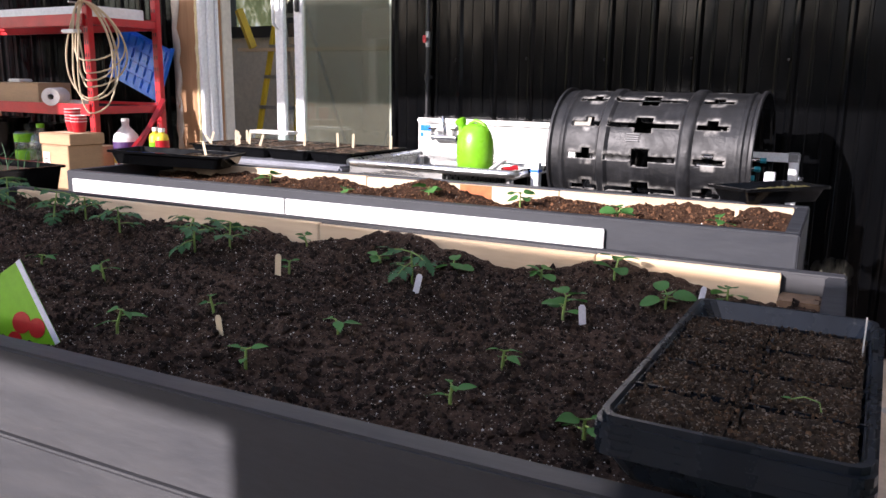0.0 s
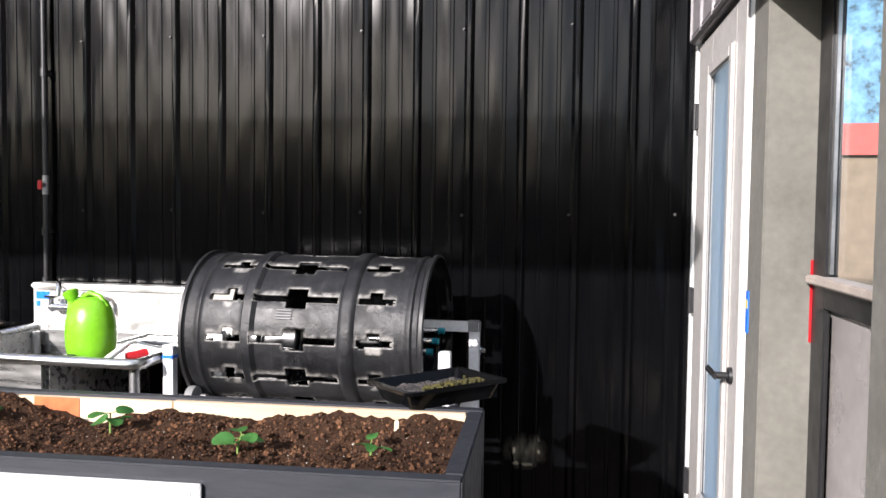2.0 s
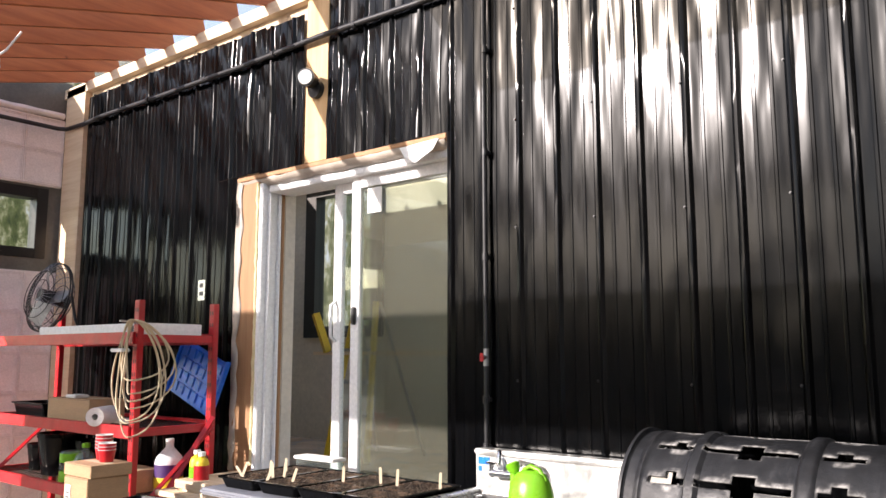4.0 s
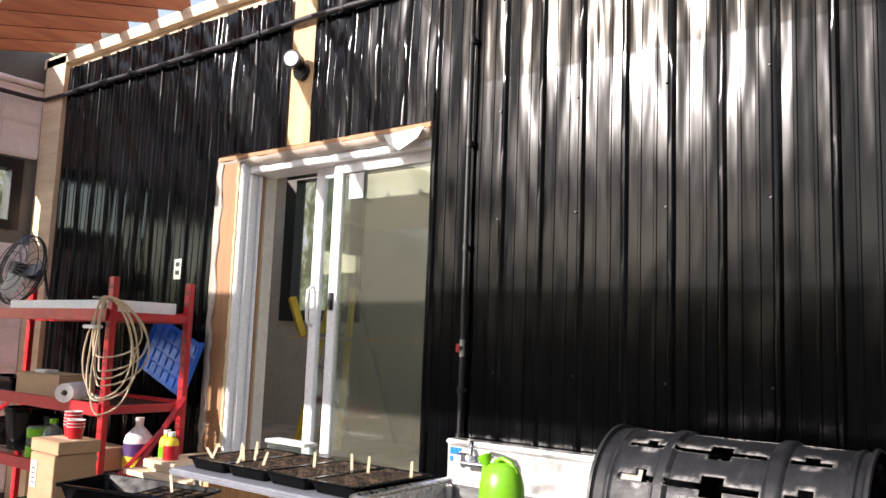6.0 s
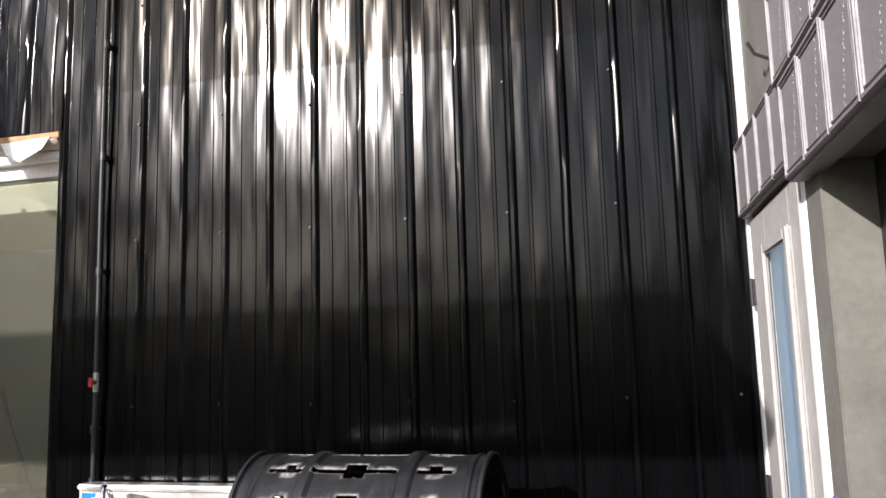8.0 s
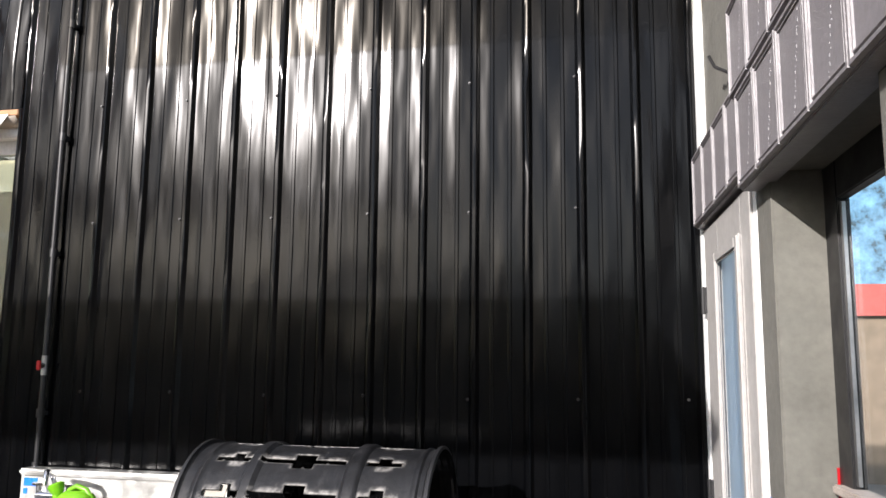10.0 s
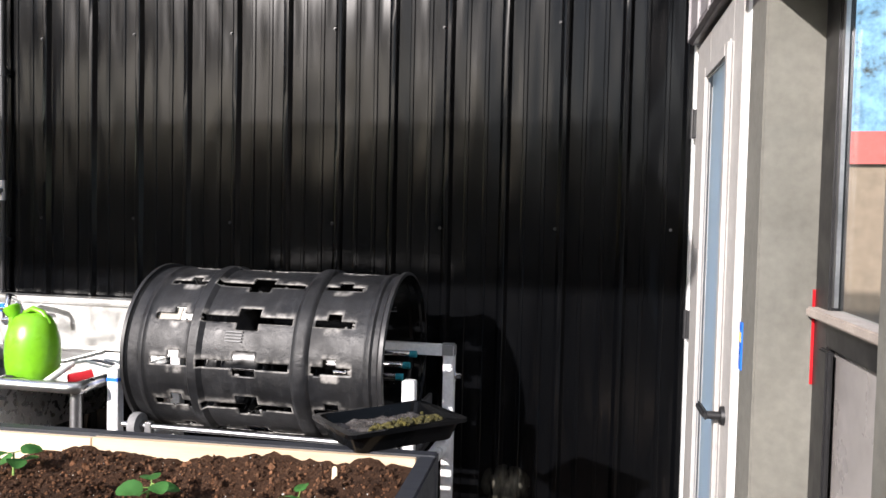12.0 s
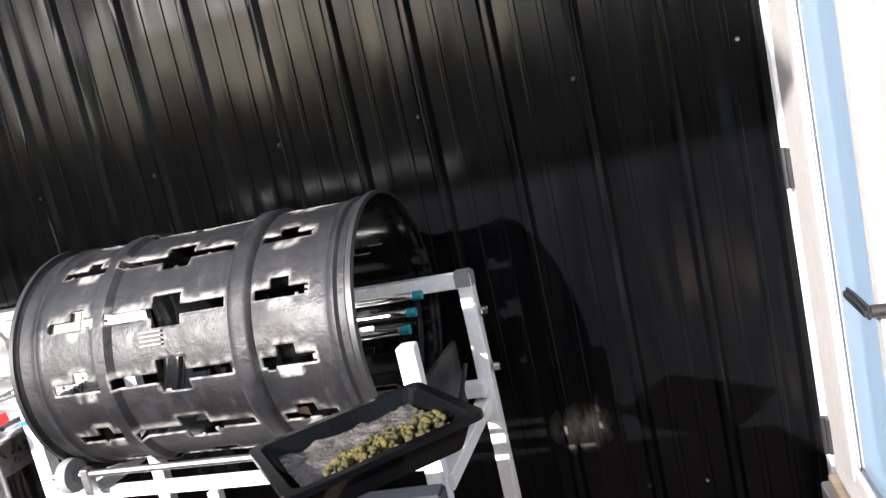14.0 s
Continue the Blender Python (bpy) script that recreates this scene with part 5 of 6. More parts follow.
tube(bm, [(-0.24, -0.7, 0.852), (-0.19, -0.64, 0.86)], [0.018, 0.02], 10)
part("barrel", bm, M_RED, wand, smooth=50)
hs = thing("hose", "thin grey and white hoses lying over the drainboard", "hose")
for k in range(3):
    bm = bmesh.new()
    tube(bm, [(-0.46, -0.35 - 0.05 * k, 0.843), (-0.36, -0.32 - 0.06 * k, 0.848 + 0.008 * k), (-0.25, -0.36 - 0.05 * k, 0.85), (-0.14, -0.4 - 0.04 * k, 0.875)], 0.006, 7)
    part("length", bm, M_PAPER if k != 1 else M_GREYW, hs, smooth=60)

bench = thing("work_bench", "grey folding bench beside the sink", "bench")
boxes("top", M_BENCH, bench, (-2.42, -0.84, 0.79, -1.13, -0.12, 0.825), bevel=0.012)
for x in (-2.3, -1.25):
    for y in (-0.74, -0.2):
        bm = bmesh.new()
        cyl(bm, (x, y, 0), (x, y, 0.792), 0.016)
        part("leg", bm, M_ALU, bench, smooth=40)
for i in range(4):
    x = -2.2 + 0.31 * i
    tr = thing("seed_tray", "black seed tray of dark soil cells on the bench", "tray", pose(x, -0.49, 0.826 + 0.001 * i, 0, 0, 90 + 1.5 * math.sin(i * 2)), "seed trays")
    part("shell", tray_shell(0.54, 0.29, 0.06), M_TRAY, tr)
    split(part("cell_insert", cell_grid(0.50, 0.25, 0.056, 12, 6, 0.003), M_TRAY, tr))
    part("soil", cell_soil(0.50, 0.25, 0.055, 12, 6, 20 + i), M_SEEDS, tr)["kind"] = "stuff"
for i, (x, y, h, tl) in enumerate(((-2.28, -0.66, .08, 20), (-2.22, -0.7, .075, -35), (-2.12, -0.6, .09, 3), (-2.07, -0.62, .085, -4), (-2.03, -0.58, .085, 6), (-2.0, -0.72, .075, 22), (-1.87, -0.66, .08, 18), (-1.66, -0.5, .085, 2), (-1.47, -0.42, .09, -2), (-1.36, -0.42, .09, 3), (-1.14, -0.35, .085, 2), (-2.18, -0.44, .08, 0))):
    plant_tag(x, y, 0.878, h, 0.014, M_TAG, "wooden plant tag standing in a seed tray", (0, tl), 30)
tub = thing("clear_tub", "clear plastic tub with a lid on the door sill side", "tub", pose(-2.15, -0.01, 0.0))
bm = bmesh.new()
box(bm, -0.16, -0.10, 0.826, 0.16, 0.0, 0.92, 0.01)
part("body", bm, M_PET, tub)
boxes("lid", M_PAPER, tub, (-0.17, -0.108, 0.921, 0.17, 0.004, 0.94), bevel=0.005)
tub.matrix_world = pose(-2.2, -0.12, 0.0)
steps = thing("wooden_step", "rough wooden step box below the door", "steps")
boxes("tread", M_PINE, steps, (-3.1, -0.55, 0.72, -2.46, -0.06, 0.77), bevel=0.004)
for x in (-3.08, -2.52):
    boxes("side", M_PINEV, steps, (x, -0.53, 0, x + 0.05, -0.08, 0.72), bevel=0.003)
boxes("front_rail", M_PINE, steps, (-3.03, -0.54, 0.62, -2.52, -0.50, 0.72), bevel=0.003)

# ---------------- tumbler drum on its stand ----------------
drum = thing("compost_tumbler", "weathered black plastic drum cut with cross-shaped slots", "drum", pose(0.0, -0.51, 0.96))
DR, DX0, DX1 = 0.283, 0.028, 0.925


def drum_radius(x):
    r = DR
    for c, w_, h in ((0.288, 0.026, 0.012), (0.652, 0.03, 0.012), (0.10, 0.012, 0.006), (0.875, 0.012, 0.006)):
        d = abs(x - c)
        if d < w_:
            r += h * min(1.0, (w_ - d) / (0.35 * w_))
    for e in (DX0, DX1):
        if abs(x - e) < 0.022:
            r += 0.008
    return r


def in_slot(x, a, rng_k):
    """a: degrees from the row's centre line. Cross-shaped openings, three to a row."""
    for x0, x1, n0, n1 in ((0.137, 0.262, 0.195, 0.235), (0.305, 0.612, 0.424, 0.497), (0.69, 0.815, 0.73, 0.772)):
        if x0 <= x <= x1 and -2.9 + 0.4 * math.sin(rng_k) <= a <= 2.0:
            return True
        up, dn = (7.6, -7.4) if n0 > 0.4 and n0 < 0.5 else (6.6, -2.9)
        if n0 <= x <= n1 and dn <= a <= up:
            return True
    return False


bm = bmesh.new()
NX, NA = 118, 300
grid = []
for i in range(NX + 1):
    x = DX0 + (DX1 - DX0) * i / NX
    r = drum_radius(x)
    ring = []
    for k in range(NA):
        th = 2 * math.pi * k / NA
        wob = 0.0025 * noise.noise(Vector((x * 5, math.cos(th) * 2, math.sin(th) * 2)))
        ring.append(bm.verts.new((x, -(r + wob) * math.cos(th), (r + wob) * math.sin(th))))
    grid.append(ring)
for i in range(NX):
    x = DX0 + (DX1 - DX0) * (i + 0.5) / NX
    for k in range(NA):
        deg = 360.0 * (k + 0.5) / NA
        row = round(deg / 30.0)
        wob = 0.7 * noise.noise(Vector((x * 40, row * 3.3, 1.0)))
        if in_slot(x + 0.002 * noise.noise(Vector((deg * 0.6, row, 5))), deg - row * 30.0 - 0.5 + wob, row):
            continue
        bm.faces.new((grid[i][k], grid[i][(k + 1) % NA], grid[i + 1][(k + 1) % NA], grid[i + 1][k]))
bmesh.ops.delete(bm, geom=[v for v in bm.verts if not v.link_faces], context="VERTS")
o = part("shell", bm, M_DRUM, drum, smooth=35)


def scorch(x, deg):
    """How heat-whitened the plastic is: strongest on the lip above each cut."""
    row = round(deg / 30.0)
    a = deg - row * 30.0 - 0.5
    best = 0.0
    for x0, x1, n0, n1 in ((0.137, 0.262, 0.195, 0.235), (0.305, 0.612, 0.424, 0.497), (0.69, 0.815, 0.73, 0.772)):
        dx = max(x0 - x, 0, x - x1) / 0.009
        nx = max(n0 - x, 0, x - n1) / 0.011
        up, dn = max(a - 2.0, 0) / 4.0, max(-2.9 - a, 0) / 0.5
        nup = max(a - 7.2, 0) / 2.6
        best = max(best, 1 - math.sqrt(dx * dx + max(up, dn) ** 2), 1 - math.sqrt(nx * nx + (nup if a > 0 else max(-7.4 - a, 0) / 0.5) ** 2))
    lumps = 0.55 + 0.9 * noise.noise(Vector((x * 55, row * 7.7, a * 0.25))) + 0.25 * math.sin(row * 2.7 + x * 9)
    return max(0.0, min(1.0, best * 2.0 * lumps))


lay = o.data.color_attributes.new("scorch", "FLOAT_COLOR", "POINT")
for i, v in enumerate(o.data.vertices):
    s_ = scorch(v.co.x, math.degrees(math.atan2(v.co.z, -v.co.y)) % 360)
    lay.data[i].color = (s_, s_, s_, 1)
s_ = o.modifiers.new("thick", "SOLIDIFY")
s_.thickness, s_.offset = 0.005, -1
# near-black second material darkens the inside wall, standing in for its shade
o.data.materials.append(M_TRAY)
s_.material_offset = 1
bm = bmesh.new()
rings = lathe(bm, [(DR + 0.004, 0.0), (DR + 0.013, 0.004), (DR + 0.013, 0.016), (DR + 0.004, 0.02)], 72, Matrix.Translation((DX1 - 0.018, 0, 0)) @ pose(0, 0, 0, 0, 90, 0))
part("rim", bm, M_RUBBER, drum, "black rolled rim", 50)
bm = bmesh.new()
lathe(bm, [(DR + 0.004, 0.0), (DR + 0.013, 0.004), (DR + 0.013, 0.016), (DR + 0.004, 0.02)], 72, Matrix.Translation((DX0 - 0.002, 0, 0)) @ pose(0, 0, 0, 0, 90, 0))
part("rim", bm, M_RUBBER, drum, "black rolled rim", 50)
boxes("vent_grille", M_GREYW, drum, *[(0.395, -0.2905, -0.016 + 0.010 * k, 0.452, -0.275, -0.012 + 0.010 * k) for k in range(4)], label="small metal grille").matrix_basis = pose(0, 0, 0, -18, 0, 0)
boxes("cover_plate", mat("tan_plate", (0.36, 0.33, 0.28), 0.5), drum, (0.125, -0.272, -0.03, 0.215, -0.268, 0.035), label="tan plate behind one slot").matrix_basis = pose(0, 0, 0, -30, 0, 0)
lv = thing("dry_leaves", "dry leaves and roots caught inside the drum", "leaves", pose(0.78, -0.42, 0.70))
for k in range(5):
    o = new("leaf", LEAVES["round"][k % 4].copy())
    o.data.materials.clear()
    o.data.materials.append(M_CARD)
    o.parent = lv
    o.matrix_basis = pose(-0.25 + 0.08 * k, 0.02 * math.sin(k * 2), 0.005, 20 * k, 10, 70 * k) @ Matrix.Scale(0.05, 4)

stand = thing("tumbler_stand", "white square-tube stand with steel rollers", "stand")
S = 0.02


def bar(name, p, q, mt=M_TUBE, s=S, label=""):
    p, q = Vector(p), Vector(q)
    lo = Vector(map(min, p, q)) - Vector((s, s, 0))
    hi = Vector(map(max, p, q)) + Vector((s, s, 0))
    if abs(p.z - q.z) < 1e-4:
        lo.z, hi.z = p.z - s, p.z + s
    return boxes(name, mt, stand, (*lo, *hi), bevel=0.003, label=label)


bar("post", (-0.07, -0.68, 0), (-0.07, -0.68, 0.90))
boxes("clamp", M_BLUE, stand, (-0.092, -0.702, 0.855, -0.048, -0.658, 0.868), bevel=0.002, label="blue strap round the post")
bar("post", (-0.07, -0.28, 0), (-0.07, -0.28, 0.90))
bar("post", (0.985, -0.70, 0), (0.985, -0.70, 0.93))
bar("post", (1.02, -0.25, 0), (1.02, -0.25, 0.975))
bar("arm", (0.62, -0.25, 0.955), (1.0, -0.25, 0.955))
boxes("elbow", M_GREYW, stand, (0.99, -0.273, 0.932, 1.043, -0.227, 0.98), bevel=0.006, label="grey corner bracket")
bar("front_rail", (-0.05, -0.70, 0.655), (0.965, -0.70, 0.655), s=0.014)
bar("rear_rail", (-0.05, -0.28, 0.655), (1.0, -0.28, 0.655))
bar("side_rail", (1.0, -0.68, 0.60), (1.0, -0.27, 0.60))
bar("side_rail", (-0.07, -0.66, 0.60), (-0.07, -0.30, 0.60))
boxes("strut", M_TUBE, stand, (0.40, -0.715, 0.3, 0.43, -0.685, 0.635), bevel=0.003)
for y in (-0.74, -0.28):
    bm = bmesh.new()
    cyl(bm, (0.0, y, 0.725), (0.96, y, 0.725), 0.009)
    part("roller_rod", bm, M_ALU, stand, "rusty steel rod", 40)
    for x in (0.055, 0.90):
        bm = bmesh.new()
        lathe(bm, [(0.0, -0.018), (0.03, -0.018), (0.042, -0.014), (0.044, 0), (0.042, 0.014), (0.03, 0.018), (0.0, 0.018)], 24, Matrix.Translation((x, y, 0.725)) @ pose(0, 0, 0, 0, 90, 0))
        wh = part("wheel", bm, M_GREYW, stand, "grey rubber wheel", 40)
        bm = bmesh.new()
        cyl(bm, (x - 0.022, y, 0.725), (x + 0.022, y, 0.725), 0.017)
        part("hub", bm, M_ALU, wh, smooth=40)
    for x in (0.10, 0.86):
        boxes("bearing_block", M_ALU, stand, (x - 0.012, y - 0.012, 0.672, x + 0.012, y + 0.012, 0.74), bevel=0.002)
for x, y, z in ((1.043, -0.25, 0.86), (1.043, -0.25, 0.70), (1.008, -0.70, 0.74)):
    bm = bmesh.new()
    cyl(bm, (x, y, z), (x + 0.022, y, z), 0.011, seg=6)
    cyl(bm, (x + 0.002, y, z), (x + 0.005, y, z), 0.018)
    part("bolt", bm, M_CHROME, stand)
for k, z in enumerate((0.94, 0.90, 0.86)):
    bm = bmesh.new()
    cyl(bm, (0.60, -0.29 - 0.02 * k, z), (0.90 - 0.02 * k, -0.29 - 0.02 * k, z), 0.011)
    rl = part("light_tube", bm, M_CHROME, stand, "slim metal tube with teal end", 40)
    bm = bmesh.new()
    cyl(bm, (0.88 - 0.02 * k, -0.29 - 0.02 * k, z), (0.905 - 0.02 * k, -0.29 - 0.02 * k, z), 0.0125)
    part("end_cap", bm, mat("teal_cap", (0.01, 0.25, 0.32), 0.4), rl, smooth=40)
bm = bmesh.new()
tube(bm, [(0.99, -0.32, 0.74), (1.0, -0.45, 0.70), (1.0, -0.6, 0.68)], 0.006, 6)
part("cable", bm, M_RUBBER, stand, smooth=60)
boxes("plate", M_RUBBER, stand, (0.955, -0.66, 0.62, 0.967, -0.29, 0.80), label="black side plate")
boxes("note", M_TAGW, stand, (1.0065, -0.72, 0.55, 1.0085, -0.685, 0.66))

# ---------------- red shelving ----------------
RX0, RX1, RY0, RY1 = -5.42, -3.25, -0.75, -0.20
rack = thing("shelf_rack", "red steel shelving rack with perforated posts", "shelving")
for x in (RX0, RX1):
    for y in (RY0, RY1):
        bm = bmesh.new()
        box(bm, x - 0.028, y - 0.02, 0, x + 0.028, y + 0.02, 1.875, 0.003)
        ps = part("post", bm, M_RED, rack)
        bm = bmesh.new()
        for k in range(22):
            for dx in (-0.012, 0.012):
                box(bm, x + dx - 0.005, y - 0.0215, 0.12 + k * 0.08, x + dx + 0.005, y - 0.0195, 0.145 + k * 0.08)
        part("slots", bm, M_RUBBER, ps)["kind"] = "stuff"
for z in (1.64, 1.06, 0.64):
    for y in (RY0 - 0.02, RY1 + 0.02):
        boxes("beam", M_RED, rack, (RX0, y - 0.018, z - 0.04, RX1, y + 0.018, z + 0.035), bevel=0.004)
    for x in (RX0, RX1):
        boxes("side_beam", M_RED, rack, (x - 0.018, RY0, z - 0.03, x + 0.018, RY1, z + 0.02), bevel=0.004)
    bm = bmesh.new()
    for k in range(44):
        u = RX0 + 0.03 + k * 0.0495
        box(bm, u, RY0 + 0.01, z + 0.012, u + 0.004, RY1 - 0.01, z + 0.016)
    for k in range(5):
        v_ = RY0 + 0.06 + k * 0.11
        box(bm, RX0 + 0.02, v_, z + 0.006, RX1 - 0.02, v_ + 0.006, z + 0.012)
    part("wire_deck", bm, M_RUBBER, rack)
for x in (RX0, RX1):
    bm = bmesh.new()
    tube(bm, [(x + 0.031, RY1, 1.06), (x + 0.031, RY0, 0.55)], 0.016, 4)
    part("brace", bm, M_RED, rack)
bm = bmesh.new()
tube(bm, [(RX1 + 0.031, RY0 + 0.1, 0.5), (RX1 + 0.031, RY1, 1.12)], 0.022, 4)
part("brace", bm, M_RED, rack)

lb = thing("light_fixture", "long white boxed light fixture on the top shelf", "box")
boxes("carton", M_WHITE, lb, (-4.72, -0.70, 1.657, -3.30, -0.26, 1.735), bevel=0.004)
boxes("label", M_RUBBER, lb, (-3.45, -0.7025, 1.67, -3.40, -0.7005, 1.72))
fan = thing("floor_fan", "black wire floor fan tilted up on the top shelf", "fan", pose(-5.03, -0.5, 1.657, 0, 0, 6))
for k, r in enumerate((0.05, 0.12, 0.19, 0.25, 0.28)):
    for s in (-1, 1):
        bm = bmesh.new()
        yy = s * (0.09 if r < 0.2 else 0.09 - (r - 0.19) * 0.9)
        tube(bm, [pose(0, 0, 0.33, -12, 0, 0) @ Vector((r * math.cos(a), yy, r * math.sin(a))) for a in np.linspace(0, 2 * math.pi, 37)], 0.0035 if r < 0.28 else 0.007, 5)
        part("guard_ring", bm, M_RUBBER, fan, smooth=60)
bm = bmesh.new()
for k in range(32):
    a = k * math.pi / 16
    for s in (-1, 1):
        tube(bm, [pose(0, 0, 0.33, -12, 0, 0) @ Vector((r * math.cos(a), s * y_, r * math.sin(a))) for r, y_ in ((0.04, 0.095), (0.19, 0.09), (0.28, 0.01))], 0.0018, 4)
part("guard_spokes", bm, M_ALU, fan)
for k in range(3):
    bm = bmesh.new()
    bmesh.ops.create_grid(bm, x_segments=6, y_segments=4, size=0.5, matrix=pose(0, 0, 0.33, -12, 0, 0) @ pose(0, 0, 0, 0, k * 120, 0) @ pose(0.14, 0, 0, 62, 0, 0) @ Matrix.Diagonal((0.2, 0.13, 1, 1)))
    part("blade", bm, M_ALU, fan).modifiers.new("t", "SOLIDIFY").thickness = 0.003
bm = bmesh.new()
cyl(bm, pose(0, 0, 0.33, -12, 0, 0) @ Vector((0, -0.08, 0)), pose(0, 0, 0.33, -12, 0, 0) @ Vector((0, 0.14, 0)), 0.05, 0.06)
part("motor", bm, M_RUBBER, fan, smooth=40)
bm = bmesh.new()
tube(bm, [(-0.30, 0, 0.33), (-0.29, 0.05, 0.15), (-0.25, 0.14, 0.012), (-0.2, -0.16, 0.012), (0.2, -0.16, 0.012), (0.25, 0.14, 0.012), (0.29, 0.05, 0.15), (0.30, 0, 0.33)], 0.011, 8)
part("foot", bm, M_RUBBER, fan, smooth=60)
cord = thing("extension_cord", "coiled cream extension cord hung on the rack post", "cord")
rng = random.Random(3)
for k in range(7):
    # each loop hangs round the corner of the post, on its front and over its side
    lf, rt, h, out = rng.uniform(0.05, 0.2), rng.uniform(0.12, 0.3), rng.uniform(0.17, 0.38), 0.03 + 0.007 * k
    pts = []
    for a in np.linspace(0, 2 * math.pi, 34):
        s = math.sin(a) * (1.0 - 0.25 * math.cos(a + 0.3 * math.sin(k)))
        z = 1.745 - h + h * math.cos(a)
        if s < 0:
            pts.append((RX1 + 0.03 + out + s * lf, RY0 - 0.04 - out + 0.008 * math.sin(3 * a + k), z))
        else:
            pts.append((RX1 + 0.03 + out + 0.008 * math.sin(3 * a + k), RY0 - 0.04 - out + s * rt, z))
    bm = bmesh.new()
    tube(bm, pts, 0.0055, 6)
    part("loop", bm, M_ROPE, cord, smooth=60)
bm = bmesh.new()
cyl(bm, (RX1 - 0.0, RY0, 1.735), (RX1, RY0 - 0.13, 1.74), 0.006)
part("hook", bm, M_ALU, cord)
boxes("tie", M_PAPER, cord, (RX1 - 0.11, RY0 - 0.125, 1.55, RX1 + 0.02, RY0 - 0.06, 1.572), bevel=0.006)
lid = thing("storage_cover", "blue ribbed plastic cover leaning on the rack", "cover", pose(-3.86, -0.13, 1.275, -6, 20, 0))
bm = bmesh.new()
box(bm, -0.02, 0, 0.0, 0.52, 0.012, 0.40, 0.006)
for i in range(6):
    for j in range(4):
        box(bm, 0.01 + i * 0.083, -0.012, 0.03 + j * 0.09, 0.08 + i * 0.083, 0.002, 0.105 + j * 0.09, 0.005)
part("panel", bm, M_BLUE, lid)["kind"] = "stuff"
boxes("edge", M_BLUE, lid, (-0.035, -0.02, -0.015, -0.018, 0.02, 0.415), bevel=0.005)
boxes("edge", M_BLUE, lid, (0.518, -0.02, -0.015, 0.535, 0.02, 0.415), bevel=0.005)


def carton(name, label, x0, y0, z0, x1, y1, z1, flaps=False):
    c = thing(name, label, "box")
    boxes("body", M_CARD, c, (x0, y0, z0, x1, y1, z1), bevel=0.003)
    boxes("tape", M_ROPE, c, (x0 + 0.02, (y0 + y1) / 2 - 0.02, z1, x1 - 0.02, (y0 + y1) / 2 + 0.02, z1 + 0.0015))
    boxes("flap_seam", M_DARKWOOD, c, (x0 + 0.004, y0 - 0.001, z1 - 0.006, x1 - 0.004, y0 + 0.001, z1 - 0.004))
    return c


SH = 1.077
carton("cardboard_box", "open cardboard box on the middle shelf", -4.55, -0.68, SH, -3.95, -0.42, SH + 0.15)
boxes("paper_scraps", M_PAPER, None, (-4.35, -0.66, SH + 0.152, -4.2, -0.55, SH + 0.175), bevel=0.008)
tagged(bpy.data.objects["paper_scraps"], "crumpled white paper scraps on the cardboard box", "paper")
ps2 = boxes("paper_scraps", M_PAPER, None, (-3.8, -0.6, SH, -3.6, -0.5, SH + 0.03), bevel=0.008)
tagged(ps2, "crumpled white paper scraps on the middle shelf", "paper")
pt = thing("black_pot_tray", "black cell tray on the middle shelf", "tray", pose(-4.88, -0.55, SH))
part("shell", tray_shell(0.5, 0.26, 0.1), M_TRAY, pt)
pr = thing("paper_roll", "white paper towel roll lying on the shelf", "paper roll")
bm = bmesh.new()
lathe(bm, [(0.02, 0.0), (0.058, 0.0), (0.06, 0.003), (0.06, 0.247), (0.058, 0.25), (0.02, 0.25), (0.02, 0.0)], 28, Matrix.Translation((-3.78, -0.62, SH + 0.06)) @ pose(0, 0, 0, 0, 90, -50))
part("roll", bm, M_PAPER, pr, smooth=40)
BS = 0.657


def pot(x, y, r, h, z=BS):
    p = thing("plant_pot", "black plastic nursery pot on the low shelf", "pot", pose(x, y, z), "black pots")
    bm = bmesh.new()
    lathe(bm, [(0.0, 0.0), (r * 0.75, 0.0), (r * 0.97, h - 0.03), (r, h - 0.03), (r, h), (r * 0.94, h), (r * 0.72, 0.01), (0.0, 0.012)], 28)
    part("shell", bm, M_TRAY, p, smooth=40)


pot(-5.0, -0.5, 0.10, 0.2)
pot(-4.68, -0.5, 0.17, 0.30)
pot(-4.35, -0.4, 0.15, 0.26)


def bottle(name, label, x, y, z, prof, mt, bands=(), cap=None):
    b = thing(name, label, "bottle", pose(x, y, z))
    bm = bmesh.new()
    lathe(bm, prof, 24)
    part("body", bm, mt, b, smooth=45)
    for (r, z0, z1, m2) in bands:
        bm = bmesh.new()
        lathe(bm, [(r - 0.003, z0), (r, z0), (r, z1), (r - 0.003, z1)], 24)
        part("label", bm, m2, b, smooth=40)
    if cap:
        bm = bmesh.new()
        lathe(bm, [(0.0, cap[1] + cap[2]), (cap[0], cap[1] + cap[2]), (cap[0], cap[1]), (0.0, cap[1])], 16)
        part("cap", bm, cap[3], b, smooth=40)
    return b


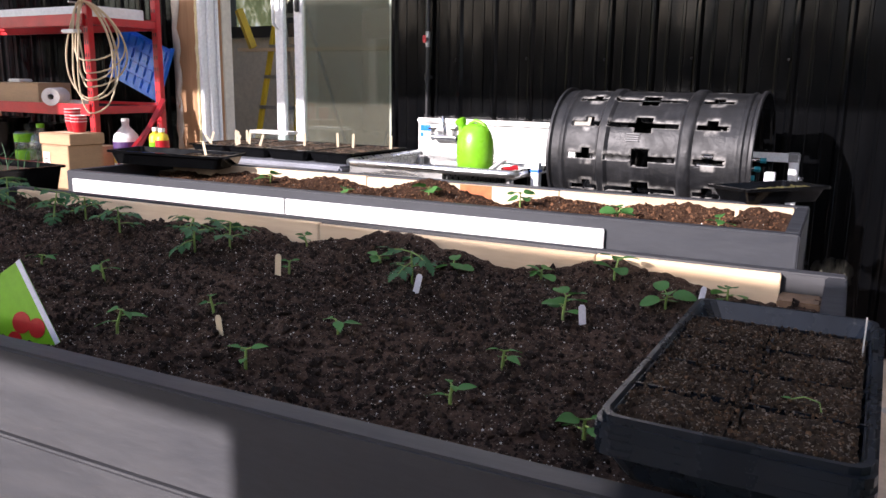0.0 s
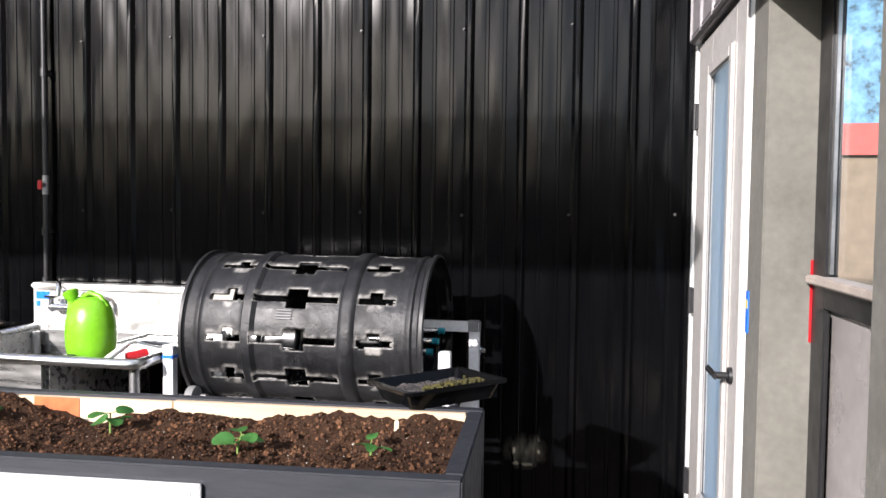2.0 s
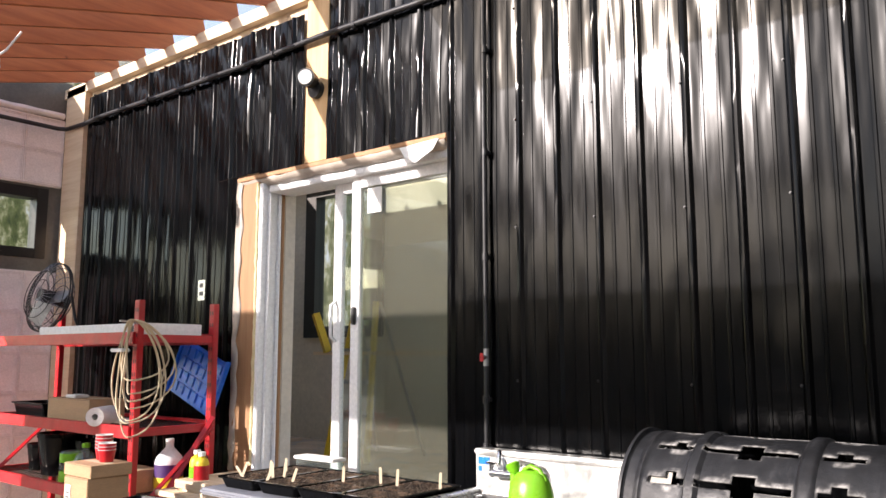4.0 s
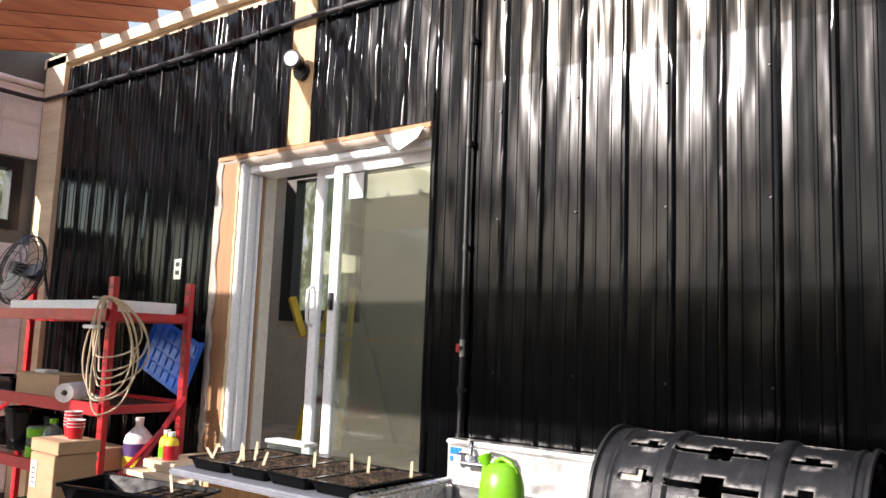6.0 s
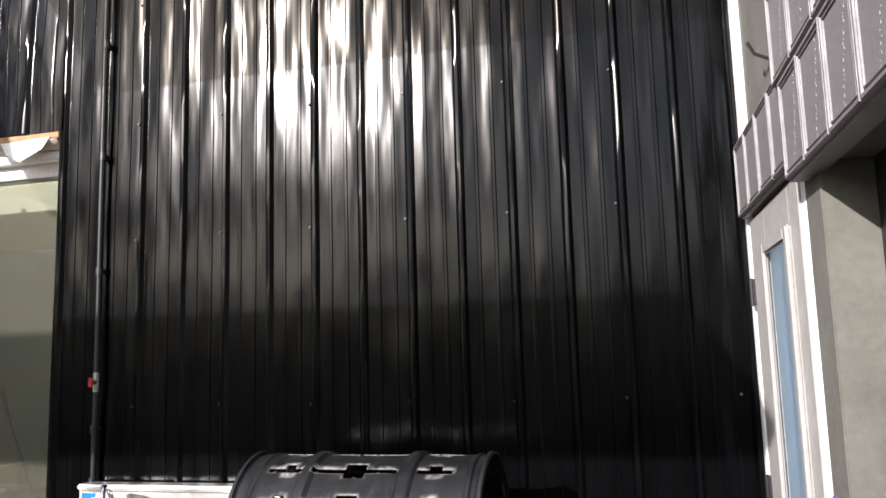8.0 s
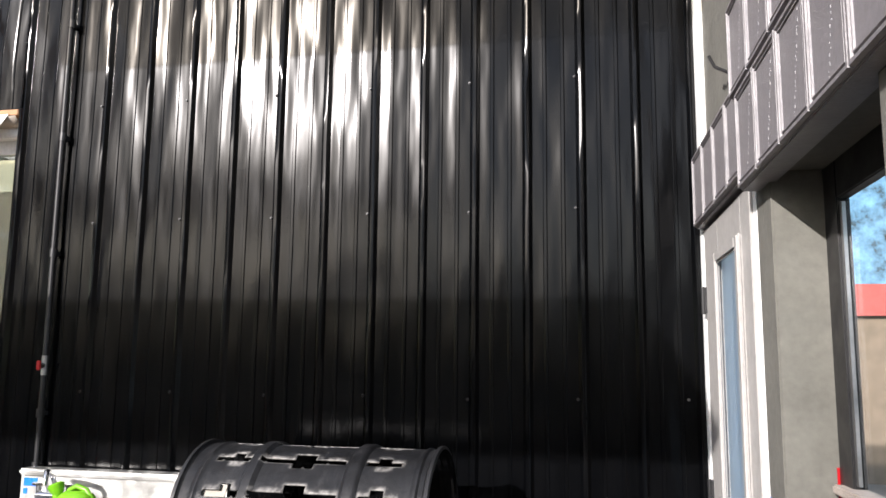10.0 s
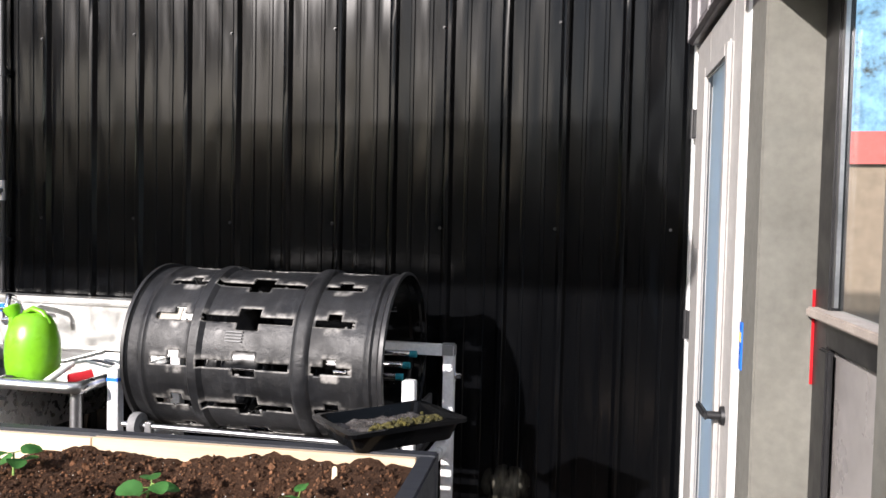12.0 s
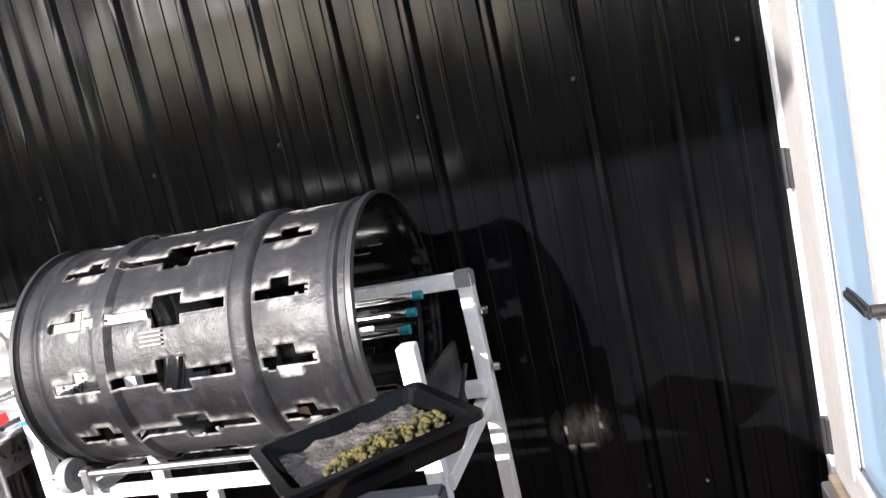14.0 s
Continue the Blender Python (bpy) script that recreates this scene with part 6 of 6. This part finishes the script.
JUG = [(0, 0), (0.085, 0), (0.09, 0.01), (0.09, 0.18), (0.08, 0.215), (0.05, 0.25), (0.026, 0.275), (0.024, 0.3), (0, 0.3)]
bottle("nutrient_jug", "white jug with purple and yellow label", -3.37, -0.42, BS, JUG, M_VINYL, ((0.0915, 0.09, 0.17, M_PURP), (0.0915, 0.02, 0.09, M_YEL)), (0.027, 0.3, 0.03, M_VINYL))
SM = [(0, 0), (0.042, 0), (0.045, 0.006), (0.045, 0.16), (0.036, 0.185), (0.02, 0.195), (0.02, 0.21), (0, 0.21)]
bottle("nutrient_bottle", "small bottle with yellow-green label", -3.06, -0.42, BS + 0.05, SM, M_YEL, ((0.0465, 0.03, 0.13, M_GREEN),), (0.022, 0.205, 0.025, M_PAPER))
bottle("nutrient_bottle", "small bottle with red and yellow label", -2.95, -0.46, BS + 0.05, SM, M_YEL, ((0.0465, 0.05, 0.15, M_RED),), (0.022, 0.205, 0.025, M_PAPER))
ldg = thing("wooden_ledge", "short wooden ledge board beside the rack", "shelf board")
boxes("board", M_PINE, ldg, (-3.2, -0.62, 0.672, -2.55, -0.3, 0.704), bevel=0.004)
for x in (-3.17, -2.6):
    boxes("leg", M_PINEV, ldg, (x, -0.48, 0, x + 0.04, -0.42, 0.672))
bottle("green_canister", "white canister with bright green label", -4.2, -0.66, BS, [(0, 0), (0.07, 0), (0.072, 0.005), (0.072, 0.2), (0.06, 0.215), (0, 0.215)], M_PET, ((0.0735, 0.01, 0.08, M_GREEN), (0.0735, 0.14, 0.2, M_GREEN)))
bottle("water_jug", "clear plastic jug with green cap", -4.0, -0.66, BS, [(0, 0), (0.08, 0), (0.084, 0.01), (0.084, 0.14), (0.06, 0.2), (0.025, 0.23), (0.024, 0.25), (0, 0.25)], M_PET, (), (0.027, 0.25, 0.03, M_GREEN))
cups = thing("cup_stack", "stack of red plastic cups on a carton", "cups")
carton("cardboard_box", "small cardboard carton on the low shelf", -3.82, -0.7, BS, -3.42, -0.45, BS + 0.14)
for cx, cy, n in ((-3.08, -1.03, 5), (-2.97, -1.07, 3)):
    for k in range(n):
        bm = bmesh.new()
        z = 0.9385 + 0.018 * k
        lathe(bm, [(0.0, z), (0.036, z), (0.046, z + 0.06), (0.046, z + 0.064)], 24, Matrix.Translation((cx, cy, 0)))
        cu = part("cup", bm, M_RED, cups, smooth=40)
        bm = bmesh.new()
        lathe(bm, [(0.046, z + 0.0645), (0.0485, z + 0.0645), (0.0485, z + 0.067), (0.044, z + 0.067), (0.034, z + 0.005)], 24, Matrix.Translation((cx, cy, 0)))
        part("rim", bm, M_PAPER, cu, "white rim and lining", 40)
stool = thing("black_tote", "black plastic tote on the floor under the cartons", "tote")
boxes("bin", M_TRAY, stool, (-3.22, -1.25, 0.0, -2.78, -0.92, 0.58), bevel=0.012)
boxes("lid", M_TRAY, stool, (-3.24, -1.27, 0.58, -2.76, -0.90, 0.605), bevel=0.008)
carton("cardboard_box", "upright cardboard box with a printed side", -3.14, -1.22, 0.606, -2.88, -0.98, 0.865)
cb = carton("cardboard_box", "flat cardboard box on top of another", -3.17, -1.21, 0.868, -2.87, -0.97, 0.935)
mk = thing("printed_mark", "white shipping label on the box side", "label")
boxes("sheet", M_PAPER, mk, (-3.12, -1.2235, 0.68, -3.06, -1.2212, 0.82))
boxes("bars", M_RUBBER, mk, *[(-3.11, -1.2245, 0.70 + 0.025 * k, -3.07, -1.2235, 0.708 + 0.025 * k) for k in range(4)])
pl = thing("herb_planter", "black planter of thin green herbs on the floor side", "planter", pose(-2.12, -2.12, 0.0))
boxes("stand", M_TRAY, pl, (-0.26, -0.14, 0.0, 0.26, 0.14, 0.75), bevel=0.01)
o = part("tub", tray_shell(0.56, 0.32, 0.13), M_TRAY, pl)
o.matrix_basis = pose(0, 0, 0.751)
boxes("soil", M_SOILA, pl, (-0.255, -0.135, 0.80, 0.255, 0.135, 0.855))
rng = random.Random(31)
for k in range(26):
    bm = bmesh.new()
    x, y, a, h = rng.uniform(-0.23, 0.23), rng.uniform(-0.11, 0.11), rng.uniform(0, 6.28), rng.uniform(0.05, 0.16)
    tube(bm, [(x, y, 0.85), (x + 0.02 * math.cos(a), y + 0.02 * math.sin(a), 0.85 + h * 0.6), (x + 0.06 * math.cos(a), y + 0.06 * math.sin(a), 0.85 + h)], [0.002, 0.0015, 0.0006], 4)
    part("blade", bm, M_LEAFT, pl)
